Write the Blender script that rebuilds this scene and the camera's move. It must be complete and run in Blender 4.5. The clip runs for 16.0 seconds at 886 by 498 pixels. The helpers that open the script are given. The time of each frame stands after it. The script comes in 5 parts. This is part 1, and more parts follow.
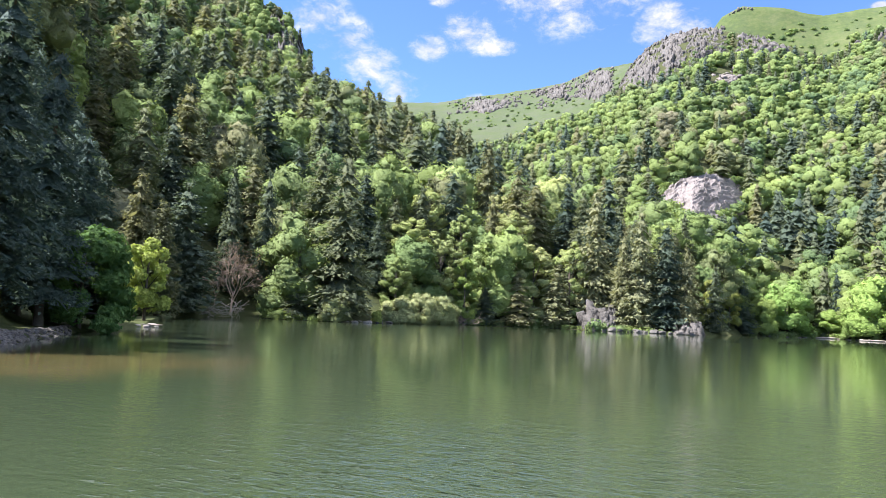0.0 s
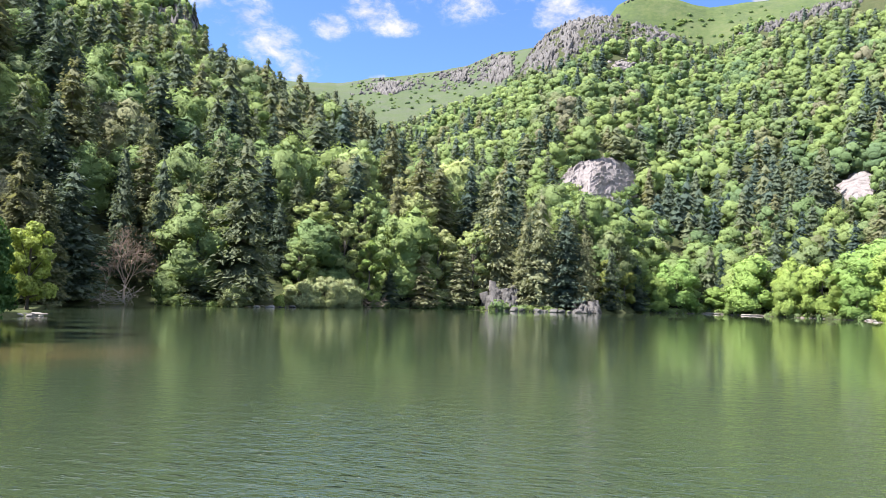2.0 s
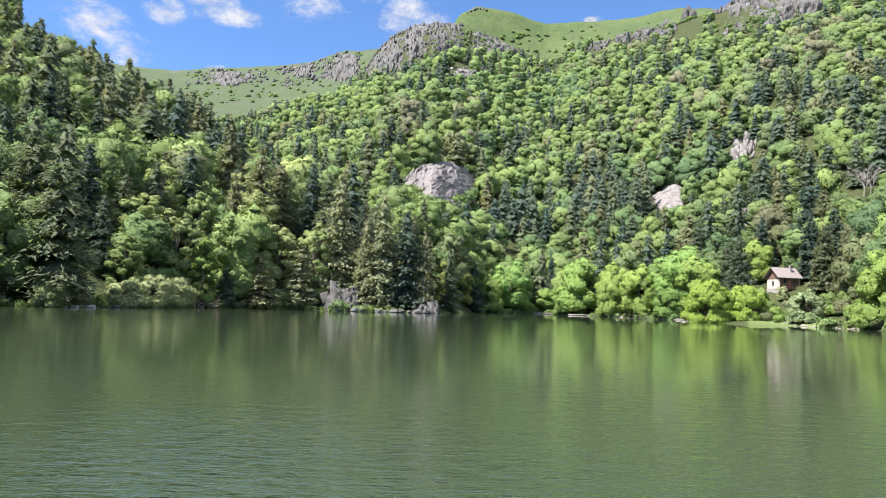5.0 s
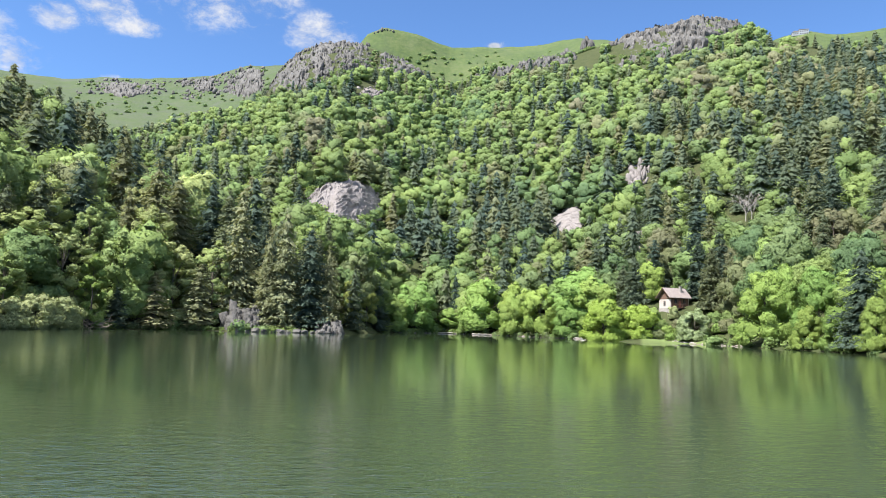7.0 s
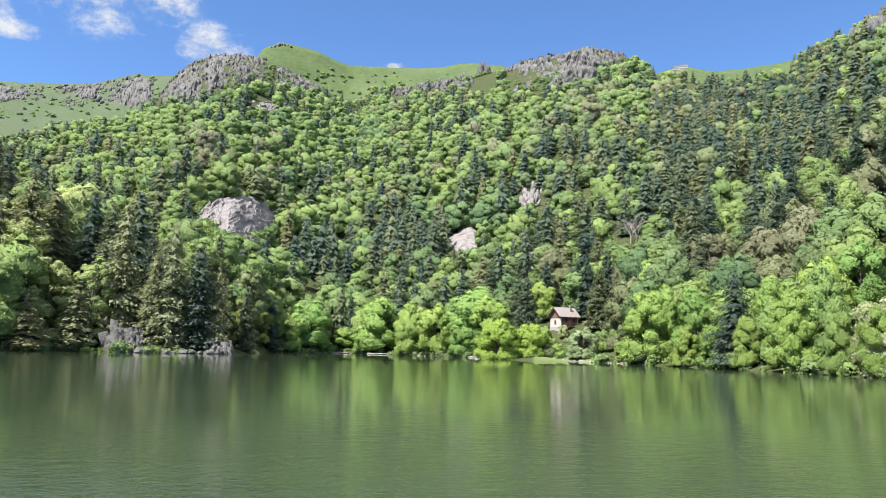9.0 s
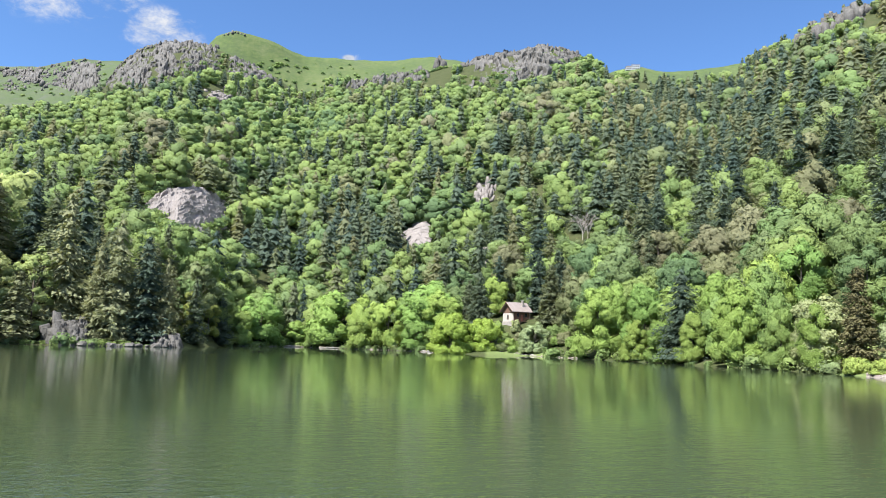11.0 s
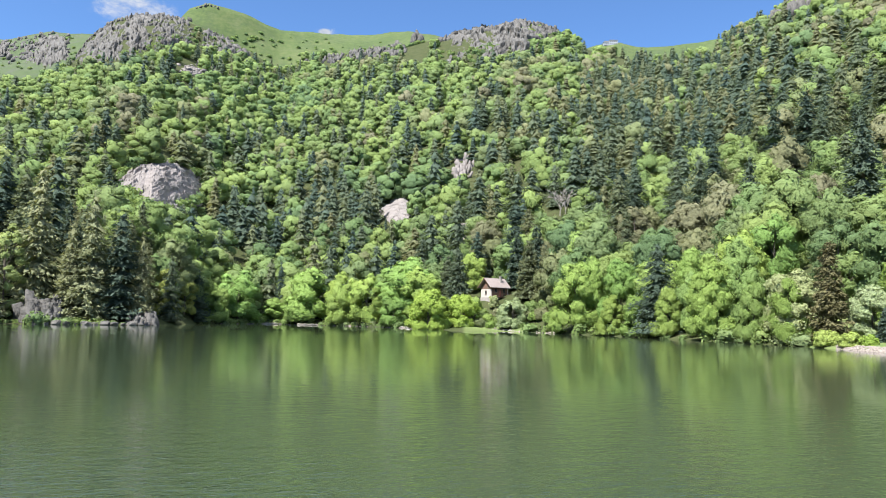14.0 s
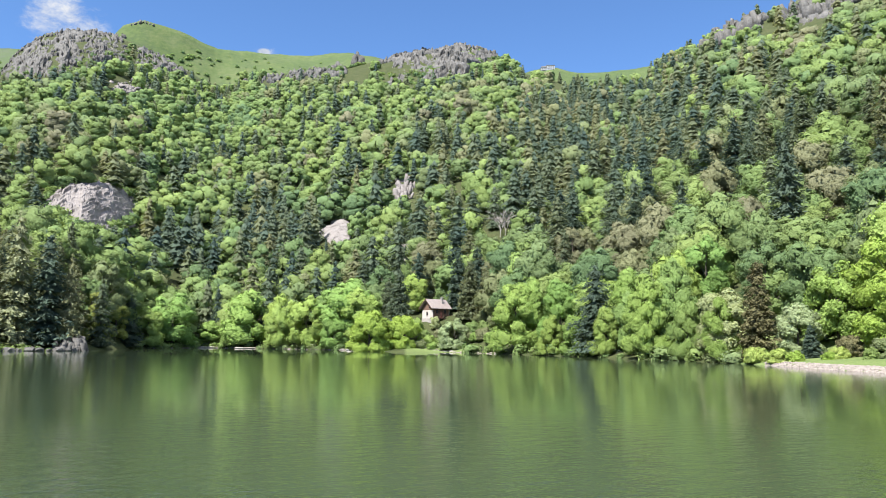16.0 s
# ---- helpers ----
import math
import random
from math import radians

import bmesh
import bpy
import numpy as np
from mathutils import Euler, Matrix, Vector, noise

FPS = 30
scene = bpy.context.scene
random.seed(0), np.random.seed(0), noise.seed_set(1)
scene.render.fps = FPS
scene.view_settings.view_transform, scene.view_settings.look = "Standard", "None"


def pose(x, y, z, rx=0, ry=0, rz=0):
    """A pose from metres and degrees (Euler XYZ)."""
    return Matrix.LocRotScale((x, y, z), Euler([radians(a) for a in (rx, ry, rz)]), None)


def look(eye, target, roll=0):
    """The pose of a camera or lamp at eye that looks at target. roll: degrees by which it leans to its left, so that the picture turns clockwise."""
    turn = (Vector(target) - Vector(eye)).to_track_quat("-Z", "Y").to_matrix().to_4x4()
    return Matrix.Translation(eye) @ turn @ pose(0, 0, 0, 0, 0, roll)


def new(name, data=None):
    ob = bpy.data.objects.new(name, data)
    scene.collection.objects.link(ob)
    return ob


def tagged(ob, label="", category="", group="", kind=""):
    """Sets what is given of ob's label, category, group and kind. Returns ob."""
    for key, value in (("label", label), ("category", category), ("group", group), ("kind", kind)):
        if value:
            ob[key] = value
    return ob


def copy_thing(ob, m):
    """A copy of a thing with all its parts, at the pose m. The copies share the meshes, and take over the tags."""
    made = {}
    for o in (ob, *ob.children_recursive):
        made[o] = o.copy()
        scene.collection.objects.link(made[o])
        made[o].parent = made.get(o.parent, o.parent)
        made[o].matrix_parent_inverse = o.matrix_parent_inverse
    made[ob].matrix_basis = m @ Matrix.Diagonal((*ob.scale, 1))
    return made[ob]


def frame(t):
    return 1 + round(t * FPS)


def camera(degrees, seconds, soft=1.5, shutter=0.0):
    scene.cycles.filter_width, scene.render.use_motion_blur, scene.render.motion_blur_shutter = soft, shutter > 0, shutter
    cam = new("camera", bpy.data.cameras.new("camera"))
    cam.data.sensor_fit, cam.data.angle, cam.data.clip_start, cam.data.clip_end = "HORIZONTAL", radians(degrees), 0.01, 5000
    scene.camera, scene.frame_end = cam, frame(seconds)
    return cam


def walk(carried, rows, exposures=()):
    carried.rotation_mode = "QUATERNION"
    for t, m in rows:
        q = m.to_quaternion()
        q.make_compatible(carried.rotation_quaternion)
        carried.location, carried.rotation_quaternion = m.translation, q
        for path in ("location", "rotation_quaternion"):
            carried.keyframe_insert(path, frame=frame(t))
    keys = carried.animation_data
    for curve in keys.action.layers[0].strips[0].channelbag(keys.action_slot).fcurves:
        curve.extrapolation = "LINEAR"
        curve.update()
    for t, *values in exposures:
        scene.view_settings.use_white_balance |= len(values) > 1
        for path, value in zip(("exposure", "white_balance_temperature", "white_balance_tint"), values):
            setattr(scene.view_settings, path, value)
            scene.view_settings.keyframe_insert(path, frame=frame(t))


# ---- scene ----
# The camera turns on the spot on the dam of a mountain lake; azimuth 0 is +Y, to the right is positive.
cam = camera(62.5, 16.0, soft=0.5)
EYE = 3.0
ROWS = [
    (0.0, 94.94, -2.52, 19.64),
    (0.5, 94.69, -2.41, 17.62),
    (1.0, 94.31, -2.25, 15.66),
    (1.5, 93.98, -1.94, 13.88),
    (2.0, 93.82, -1.55, 12.20),
    (2.5, 93.84, -1.23, 10.49),
    (3.0, 93.90, -1.22, 8.48),
    (3.5, 93.90, -1.37, 6.21),
    (4.0, 93.78, -1.57, 3.84),
    (6.5, 95.51, -1.55, -5.65),
    (7.0, 95.94, -1.51, -7.68),
    (7.5, 96.30, -1.39, -9.91),
    (8.0, 96.69, -1.30, -12.17),
    (8.5, 97.13, -1.23, -14.18),
    (9.0, 97.62, -1.21, -15.81),
    (9.5, 98.05, -1.24, -17.10),
    (12.0, 96.20, -1.56, -19.96),
    (12.5, 95.69, -1.46, -19.78),
    (13.0, 95.46, -1.38, -19.91),
    (13.5, 95.37, -1.19, -20.36),
    (14.0, 95.43, -1.03, -21.16),
    (14.5, 95.62, -0.78, -22.17),
    (15.0, 95.97, -0.59, -23.27),
    (15.5, 96.49, -0.47, -24.41),
    (16.0, 97.14, -0.37, -25.73),
]
walk(cam, [(t, pose(0, 0, EYE, rx, ry, rz)) for t, rx, ry, rz in ROWS], exposures=[(0.0, 1.66, 6500, 17), (3.5, 1.42, 6500, 14), (7.0, 1.27, 6500, 10), (16.0, 1.27, 6500, 9)])

# ---- light ----
SUN_AZ, SUN_EL = -116.0, 56.0
sun_dir = Vector((math.sin(radians(SUN_AZ)) * math.cos(radians(SUN_EL)), math.cos(radians(SUN_AZ)) * math.cos(radians(SUN_EL)), math.sin(radians(SUN_EL))))
sun = new("sun", bpy.data.lights.new("sun", "SUN"))
sun.data.energy, sun.data.angle, sun.data.color = 4.8, radians(0.6), (1.0, 0.965, 0.91)
sun.matrix_world = look(sun_dir * 100, (0, 0, 0))


class Nodes:
    """Short hand for a node tree."""

    def __init__(self, tree):
        self.tree = tree
        tree.nodes.clear()

    def add(self, kind, put=None, **values):
        n = self.tree.nodes.new(kind)
        for k, v in values.items():
            setattr(n, k, v)
        for k, v in (put or {}).items():
            if isinstance(v, bpy.types.NodeSocket):
                self.tree.links.new(v, n.inputs[k])
            else:
                n.inputs[k].default_value = v
        return n

    def math(self, op, a, b=0.0, clamp=False):
        return self.add("ShaderNodeMath", {0: a, 1: b}, operation=op, use_clamp=clamp).outputs[0]

    def ramp(self, fac, stops):
        n = self.add("ShaderNodeValToRGB", {"Fac": fac})
        e = n.color_ramp.elements
        while len(e) < len(stops):
            e.new(0.5)
        for el, (p, c) in zip(e, stops):
            el.position, el.color = p, (*c, 1.0)
        return n.outputs[0]

    def mix(self, fac, a, b, blend="MIX"):
        n = self.add("ShaderNodeMix", data_type="RGBA", blend_type=blend)
        for sock, v in ((n.inputs[0], fac), (n.inputs[6], a), (n.inputs[7], b)):
            if isinstance(v, bpy.types.NodeSocket):
                self.tree.links.new(v, sock)
            else:
                sock.default_value = v if isinstance(v, (int, float)) else (*v, 1.0)
        return n.outputs[2]

    def noise(self, vec, scale, detail=4.0, rough=0.55, lac=2.0):
        return self.add("ShaderNodeTexNoise", {"Vector": vec, "Scale": scale, "Detail": detail, "Roughness": rough, "Lacunarity": lac}).outputs["Fac"]


world = bpy.data.worlds.new("sky")
scene.world = world
world.use_nodes = True
N = Nodes(world.node_tree)
sky = N.add("ShaderNodeTexSky", sky_type="NISHITA", sun_disc=False, sun_elevation=radians(SUN_EL), sun_rotation=radians(SUN_AZ), altitude=1400.0, air_density=1.0, dust_density=0.15, ozone_density=2.0)
where = N.add("ShaderNodeTexCoord").outputs["Generated"]
# cumulus clouds: soft ellipses (azimuth, elevation, half width, half height), torn by noise; those at 30 and 31 degrees
# are added above the view for the lake to mirror
CLOUDS = [(-30.6, 22.0, 3.0, 2.4), (-28.2, 20.3, 3.0, 2.2), (-26.2, 18.6, 2.8, 2.0), (-23.9, 17.3, 2.4, 1.7), (-18.6, 21.5, 2.6, 2.0), (-21.6, 20.3, 2.0, 1.4), (-10.8, 25.2, 7.5, 4.8), (-12.8, 25.0, 5.0, 3.4), (-8.4, 24.9, 5.0, 3.2), (-20.9, 24.0, 1.6, 1.0), (-16.4, 20.6, 2.4, 1.0),
          (-2.8, 21.6, 3.4, 2.2), (11.3, 21.4, 1.3, 0.8), (-11.0, 30.0, 9.0, 5.5), (-25.0, 31.0, 10.0, 5.0), (-17.6, 16.6, 1.3, 0.6)]
mask = None
for az, el, w, h in CLOUDS:
    a, e = radians(az), radians(el)
    right = (math.cos(a), -math.sin(a), 0)
    upw = (-math.sin(a) * math.sin(e), -math.cos(a) * math.sin(e), math.cos(e))
    fwd = (math.sin(a) * math.cos(e), math.cos(a) * math.cos(e), math.sin(e))
    dx = N.math("DIVIDE", N.add("ShaderNodeVectorMath", {0: where, 1: right}, operation="DOT_PRODUCT").outputs["Value"], math.sin(radians(w)))
    dy = N.math("DIVIDE", N.add("ShaderNodeVectorMath", {0: where, 1: upw}, operation="DOT_PRODUCT").outputs["Value"], math.sin(radians(h)))
    df = N.math("GREATER_THAN", N.add("ShaderNodeVectorMath", {0: where, 1: fwd}, operation="DOT_PRODUCT").outputs["Value"], 0.0)
    d = N.math("ADD", N.math("MULTIPLY", dx, dx), N.math("MULTIPLY", dy, dy))
    m = N.math("MULTIPLY", N.math("SUBTRACT", 1.0, d, True), df)
    mask = m if mask is None else N.math("MAXIMUM", mask, m)
bent = N.add("ShaderNodeVectorMath", {0: where, 1: N.add("ShaderNodeVectorMath", {0: N.add("ShaderNodeTexNoise", {"Vector": where, "Scale": 30.0, "Detail": 3.0}).outputs["Color"], "Scale": 0.02}, operation="SCALE").outputs[0]}, operation="ADD").outputs[0]
flat_sky = N.add("ShaderNodeMapping", {"Vector": bent, "Scale": (1.0, 1.0, 1.7)}).outputs[0]
puff = N.noise(flat_sky, 21.0, 9.0, 0.6)
wisp = N.noise(flat_sky, 62.0, 6.0, 0.7)
torn = N.math("ADD", N.math("MULTIPLY", N.math("POWER", mask, 0.9), 1.10), N.math("ADD", N.math("MULTIPLY", N.math("SUBTRACT", puff, 0.5), 2.9), N.math("MULTIPLY", N.math("SUBTRACT", wisp, 0.5), 1.5)))
cover = N.math("MULTIPLY", N.add("ShaderNodeMapRange", {"Value": torn, "From Min": 0.30, "From Max": 1.75}, interpolation_type="SMOOTHSTEP").outputs[0],
               N.add("ShaderNodeMapRange", {"Value": mask, "From Min": 0.0, "From Max": 0.5}, interpolation_type="SMOOTHSTEP").outputs[0])
a, e = radians(11.3), radians(21.5)
tuft = N.add("ShaderNodeVectorMath", {0: where, 1: (math.sin(a) * math.cos(e), math.cos(a) * math.cos(e), math.sin(e))}, operation="SUBTRACT").outputs[0]
tuft = N.add("ShaderNodeVectorMath", {0: N.add("ShaderNodeVectorMath", {0: tuft, 1: (1.0, 1.0, 2.0)}, operation="MULTIPLY").outputs[0]}, operation="LENGTH").outputs["Value"]
cover = N.math("MAXIMUM", cover, N.add("ShaderNodeMapRange", {"Value": N.math("ADD", tuft, N.math("MULTIPLY", wisp, 0.006)), "From Min": 0.008, "From Max": 0.014, "To Min": 1.0, "To Max": 0.0}, interpolation_type="SMOOTHSTEP").outputs[0])
# unseen bright clouds high overhead, added as fill light for the shaded woods
high = N.add("ShaderNodeMapRange", {"Value": N.add("ShaderNodeSeparateXYZ", {0: where}).outputs[2], "From Min": 0.47, "From Max": 0.54}, interpolation_type="SMOOTHSTEP").outputs[0]
fill_flock = N.add("ShaderNodeMapRange", {"Value": N.noise(flat_sky, 4.0, 7.0, 0.6), "From Min": 0.42, "From Max": 0.58}, interpolation_type="SMOOTHSTEP").outputs[0]
shade = N.ramp(puff, [(0.3, (2.1, 2.4, 3.0)), (0.62, (3.7, 3.75, 3.9))])
blue = N.mix(1.0, sky.outputs[0], (0.60, 0.78, 0.98), "MULTIPLY")
N.add("ShaderNodeOutputWorld", {"Surface": N.add("ShaderNodeBackground", {"Color": N.mix(N.math("MULTIPLY", high, fill_flock), N.mix(cover, blue, shade), (9.0, 9.1, 9.4)), "Strength": 0.099}).outputs[0]})


# ---- materials ----
def material(name):
    m = bpy.data.materials.new(name)
    m.use_nodes = True
    return m, Nodes(m.node_tree)


def surface(name, stops, scale, rough=0.9, bump=0.3, fine=None, metal=0.0, dist=0.1):
    """A matt material: a colour ramp over two scales of noise, with relief."""
    m, n = material(name)
    at = n.add("ShaderNodeTexCoord").outputs["Object"]
    big, small = n.noise(at, scale, 5.0), n.noise(at, (fine or scale * 9), 4.0, 0.65)
    f = n.math("ADD", n.math("MULTIPLY", big, 0.6), n.math("MULTIPLY", small, 0.4))
    p = n.add("ShaderNodeBsdfPrincipled", {"Base Color": n.ramp(f, stops), "Roughness": rough, "Metallic": metal,
              "Normal": n.add("ShaderNodeBump", {"Strength": bump, "Distance": dist, "Height": small}).outputs[0]})
    n.add("ShaderNodeOutputMaterial", {"Surface": p.outputs[0]})
    return m


def leaf(name, stops, single, glow=0.30, grain_scale=1.5):
    """Foliage: one tint a tree (by object, or by the attribute of a joined wood), small changes from leaf to leaf, light coming through."""
    m, n = material(name)
    if single:
        tint = n.add("ShaderNodeObjectInfo").outputs["Random"]
    else:
        tint = n.add("ShaderNodeAttribute", attribute_name="tint").outputs["Fac"]
    each = n.add("ShaderNodeNewGeometry").outputs["Random Per Island"]
    col = n.ramp(tint, stops)
    at = n.add("ShaderNodeTexCoord").outputs["Object"]
    grain = n.noise(at, grain_scale, 4.0, 0.7)
    val = n.math("ADD", n.math("ADD", 0.50, n.math("MULTIPLY", each, 0.26)), n.math("MULTIPLY", grain, 0.74))
    col = n.mix(1.0, col, n.add("ShaderNodeCombineColor", {0: val, 1: val, 2: val}).outputs[0], "MULTIPLY")
    body = n.add("ShaderNodeBsdfPrincipled", {"Base Color": col, "Roughness": 0.65, "Specular IOR Level": 0.1,
                  "Normal": n.add("ShaderNodeBump", {"Strength": 1.0, "Distance": 0.8, "Height": grain}).outputs[0]})
    thru = n.add("ShaderNodeBsdfTranslucent", {"Color": n.mix(1.0, col, (1.15, 1.12, 0.75), "MULTIPLY")})
    n.add("ShaderNodeOutputMaterial", {"Surface": n.add("ShaderNodeMixShader", {0: glow, 1: body.outputs[0], 2: thru.outputs[0]}).outputs[0]})
    return m


BROAD = [(0.0, (0.142, 0.222, 0.106)), (0.25, (0.207, 0.298, 0.112)), (0.5, (0.251, 0.333, 0.112)), (0.70, (0.185, 0.259, 0.114)), (0.88, (0.242, 0.261, 0.135)), (1.0, (0.225, 0.224, 0.141))]
SHORE = [(0.0, (0.236, 0.379, 0.113)), (0.5, (0.335, 0.448, 0.119)), (1.0, (0.271, 0.396, 0.139))]
NEEDLE = [(0.0, (0.074, 0.116, 0.100)), (0.45, (0.117, 0.160, 0.114)), (0.8, (0.168, 0.199, 0.117)), (1.0, (0.210, 0.220, 0.122))]
leaf_tree, leaf_wood = leaf("beech_leaves", BROAD, True), leaf("beech_wood_leaves", BROAD, False, 0.30, 1.1)
needle_tree, needle_wood = leaf("fir_needles", NEEDLE, True, 0.34), leaf("fir_wood_needles", NEEDLE, False, 0.34)
olive_leaf = leaf("olive_leaves", [(0.0, (0.305, 0.404, 0.163)), (0.4, (0.399, 0.472, 0.186)), (0.8, (0.391, 0.411, 0.209)), (1.0, (0.312, 0.426, 0.155))], True)
# lighter olive copy of the fir needles, sunlight on the spur put into the colour
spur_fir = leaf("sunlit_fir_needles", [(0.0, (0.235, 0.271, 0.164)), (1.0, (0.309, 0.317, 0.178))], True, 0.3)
shore_leaf = leaf("shore_tree_leaves", SHORE, True)
bark = surface("bark", [(0.3, (0.07, 0.055, 0.045)), (0.7, (0.17, 0.145, 0.12))], 1.2)
dead_wood = surface("dead_wood", [(0.3, (0.216, 0.187, 0.158)), (0.7, (0.396, 0.360, 0.324))], 3.0)
rock = surface("rock", [(0.32, (0.041, 0.040, 0.036)), (0.5, (0.103, 0.099, 0.095)), (0.70, (0.184, 0.175, 0.164))], 0.12, 0.95, 0.9, 0.9, dist=0.8)
slab_rock = surface("slab_rock", [(0.3, (0.084, 0.070, 0.064)), (0.44, (0.185, 0.167, 0.160)), (0.7, (0.269, 0.241, 0.234))], 0.16, 0.95, 0.8, 1.1, dist=0.5)
gravel = surface("gravel", [(0.3, (0.16, 0.135, 0.12)), (0.7, (0.33, 0.285, 0.26))], 1.5, 0.95, 0.6, 9.0)

# ground: forest floor, meadow above the tree line and on the banks, bare rock by the attribute "bare"
ground_mat, n = material("mountain_ground")
at = n.add("ShaderNodeTexCoord").outputs["Object"]
a1, a2, a3 = n.noise(at, 0.012, 5.0), n.noise(at, 0.15, 5.0, 0.65), n.noise(at, 2.2, 3.0)
floor_c = n.ramp(n.math("ADD", n.math("MULTIPLY", a2, 0.6), n.math("MULTIPLY", a3, 0.4)), [(0.3, (0.028, 0.036, 0.018)), (0.5, (0.050, 0.062, 0.024)), (0.7, (0.080, 0.072, 0.042))])
grass_c = n.ramp(n.math("ADD", n.math("MULTIPLY", a1, 0.45), n.math("MULTIPLY", a2, 0.55)), [(0.32, (0.042, 0.066, 0.030)), (0.5, (0.074, 0.106, 0.036)), (0.68, (0.118, 0.134, 0.058))])
grass = n.add("ShaderNodeAttribute", attribute_name="meadow").outputs["Fac"]
heath = n.ramp(n.math("ADD", n.math("MULTIPLY", n.noise(at, 0.035, 6.0, 0.7), 0.7), n.math("MULTIPLY", a3, 0.3)), [(0.48, (0.0, 0.0, 0.0)), (0.62, (0.75, 0.75, 0.75))])
open_slope = n.add("ShaderNodeMapRange", {"Value": n.add("ShaderNodeSeparateXYZ", {0: at}).outputs[0], "From Min": -40.0, "From Max": -130.0, "To Min": 0.25, "To Max": 1.0}).outputs[0]
grass_c = n.mix(n.math("MULTIPLY", open_slope, 0.6), grass_c, (0.066, 0.090, 0.052))
grass_c = n.mix(n.math("MULTIPLY", heath, open_slope), grass_c, (0.088, 0.096, 0.080))
lawn = n.add("ShaderNodeAttribute", attribute_name="lawn").outputs["Fac"]
lawn_c = n.ramp(n.math("ADD", n.math("MULTIPLY", a2, 0.4), n.math("MULTIPLY", a3, 0.6)), [(0.3, (0.080, 0.120, 0.042)), (0.7, (0.165, 0.205, 0.075))])
col = n.mix(lawn, n.mix(grass, floor_c, grass_c), lawn_c)
n.add("ShaderNodeOutputMaterial", {"Surface": n.add("ShaderNodeBsdfPrincipled", {"Base Color": col, "Roughness": 0.95, "Specular IOR Level": 0.1,
      "Normal": n.add("ShaderNodeBump", {"Strength": 0.6, "Distance": 1.2, "Height": a2}).outputs[0]}).outputs[0]})

# lake: green, a little cloudy, wind ripples in patches and a calmer belt under the far shore
water_mat, n = material("lake_water")
at = n.add("ShaderNodeTexCoord").outputs["Object"]
long = n.add("ShaderNodeMapping", {"Vector": at, "Scale": (0.55, 1.0, 1.0), "Rotation": (0, 0, radians(8))}).outputs[0]
r1, r2, r3 = n.noise(long, 2.2, 3.0, 0.6), n.noise(long, 8.0, 2.0, 0.6), n.noise(at, 0.035, 3.0)
far = n.add("ShaderNodeVectorMath", {0: at}, operation="LENGTH").outputs["Value"]
belt = n.math("ADD", far, n.math("ADD", n.math("MULTIPLY", n.math("SUBTRACT", r3, 0.5), 150.0), n.math("MULTIPLY", n.add("ShaderNodeSeparateXYZ", {0: at}).outputs[0], 0.25)))
gust = n.add("ShaderNodeMapRange", {"Value": belt, "From Min": 105.0, "From Max": 165.0, "To Min": 1.0, "To Max": 0.10}, interpolation_type="SMOOTHSTEP").outputs[0]
chop = n.add("ShaderNodeMapRange", {"Value": far, "From Min": 8.0, "From Max": 34.0, "To Min": 6.0, "To Max": 1.0}).outputs[0]
glint = n.add("ShaderNodeVectorMath", {0: at, 1: (-4.3, 13.0, 0.0)}, operation="DISTANCE").outputs["Value"]
glint = n.math("ADD", glint, n.math("MULTIPLY", n.math("SUBTRACT", n.noise(at, 0.5, 3.0), 0.5), 6.0))
chop = n.math("MULTIPLY", chop, n.add("ShaderNodeMapRange", {"Value": glint, "From Min": 1.0, "From Max": 7.5, "To Min": 1.5, "To Max": 1.0}, interpolation_type="SMOOTHSTEP").outputs[0])
h = n.math("ADD", n.math("MULTIPLY", r1, 0.75), n.math("MULTIPLY", r2, 0.25))
tone = n.ramp(n.noise(at, 0.02, 4.0), [(0.3, (0.027, 0.043, 0.023)), (0.7, (0.040, 0.056, 0.029))])
# sandy shallows off the left shore
shoal = n.add("ShaderNodeVectorMath", {0: at, 1: (-28.5, 26.0, 0.0)}, operation="DISTANCE").outputs["Value"]
shoal = n.math("ADD", shoal, n.math("MULTIPLY", n.math("SUBTRACT", n.noise(at, 0.25, 4.0), 0.5), 9.0))
shoal = n.add("ShaderNodeMapRange", {"Value": shoal, "From Min": 4.0, "From Max": 11.0, "To Min": 0.55, "To Max": 0.0}, interpolation_type="SMOOTHSTEP").outputs[0]
tone = n.mix(shoal, tone, (0.125, 0.098, 0.040))
crest_at = n.add("ShaderNodeMapping", {"Vector": at, "Scale": (0.32, 1.0, 1.0), "Rotation": (0, 0, radians(-6))}).outputs[0]
crest = n.add("ShaderNodeMapRange", {"Value": n.noise(crest_at, 4.2, 2.0, 0.6), "From Min": 0.58, "From Max": 0.78}, interpolation_type="SMOOTHSTEP").outputs[0]
windy = n.add("ShaderNodeMapRange", {"Value": glint, "From Min": 2.0, "From Max": 8.5, "To Min": 1.0, "To Max": 0.0}, interpolation_type="SMOOTHSTEP").outputs[0]
wavelets = n.add("ShaderNodeBump", {"Strength": windy, "Distance": 0.10, "Height": crest}).outputs[0]
n.add("ShaderNodeOutputMaterial", {"Surface": n.add("ShaderNodeBsdfPrincipled", {"Base Color": tone, "Roughness": 0.03, "IOR": 1.333,
      "Normal": n.add("ShaderNodeBump", {"Normal": wavelets, "Strength": n.math("MULTIPLY", n.math("MULTIPLY", gust, chop), 0.14), "Distance": 0.075, "Height": h}).outputs[0]}).outputs[0]})


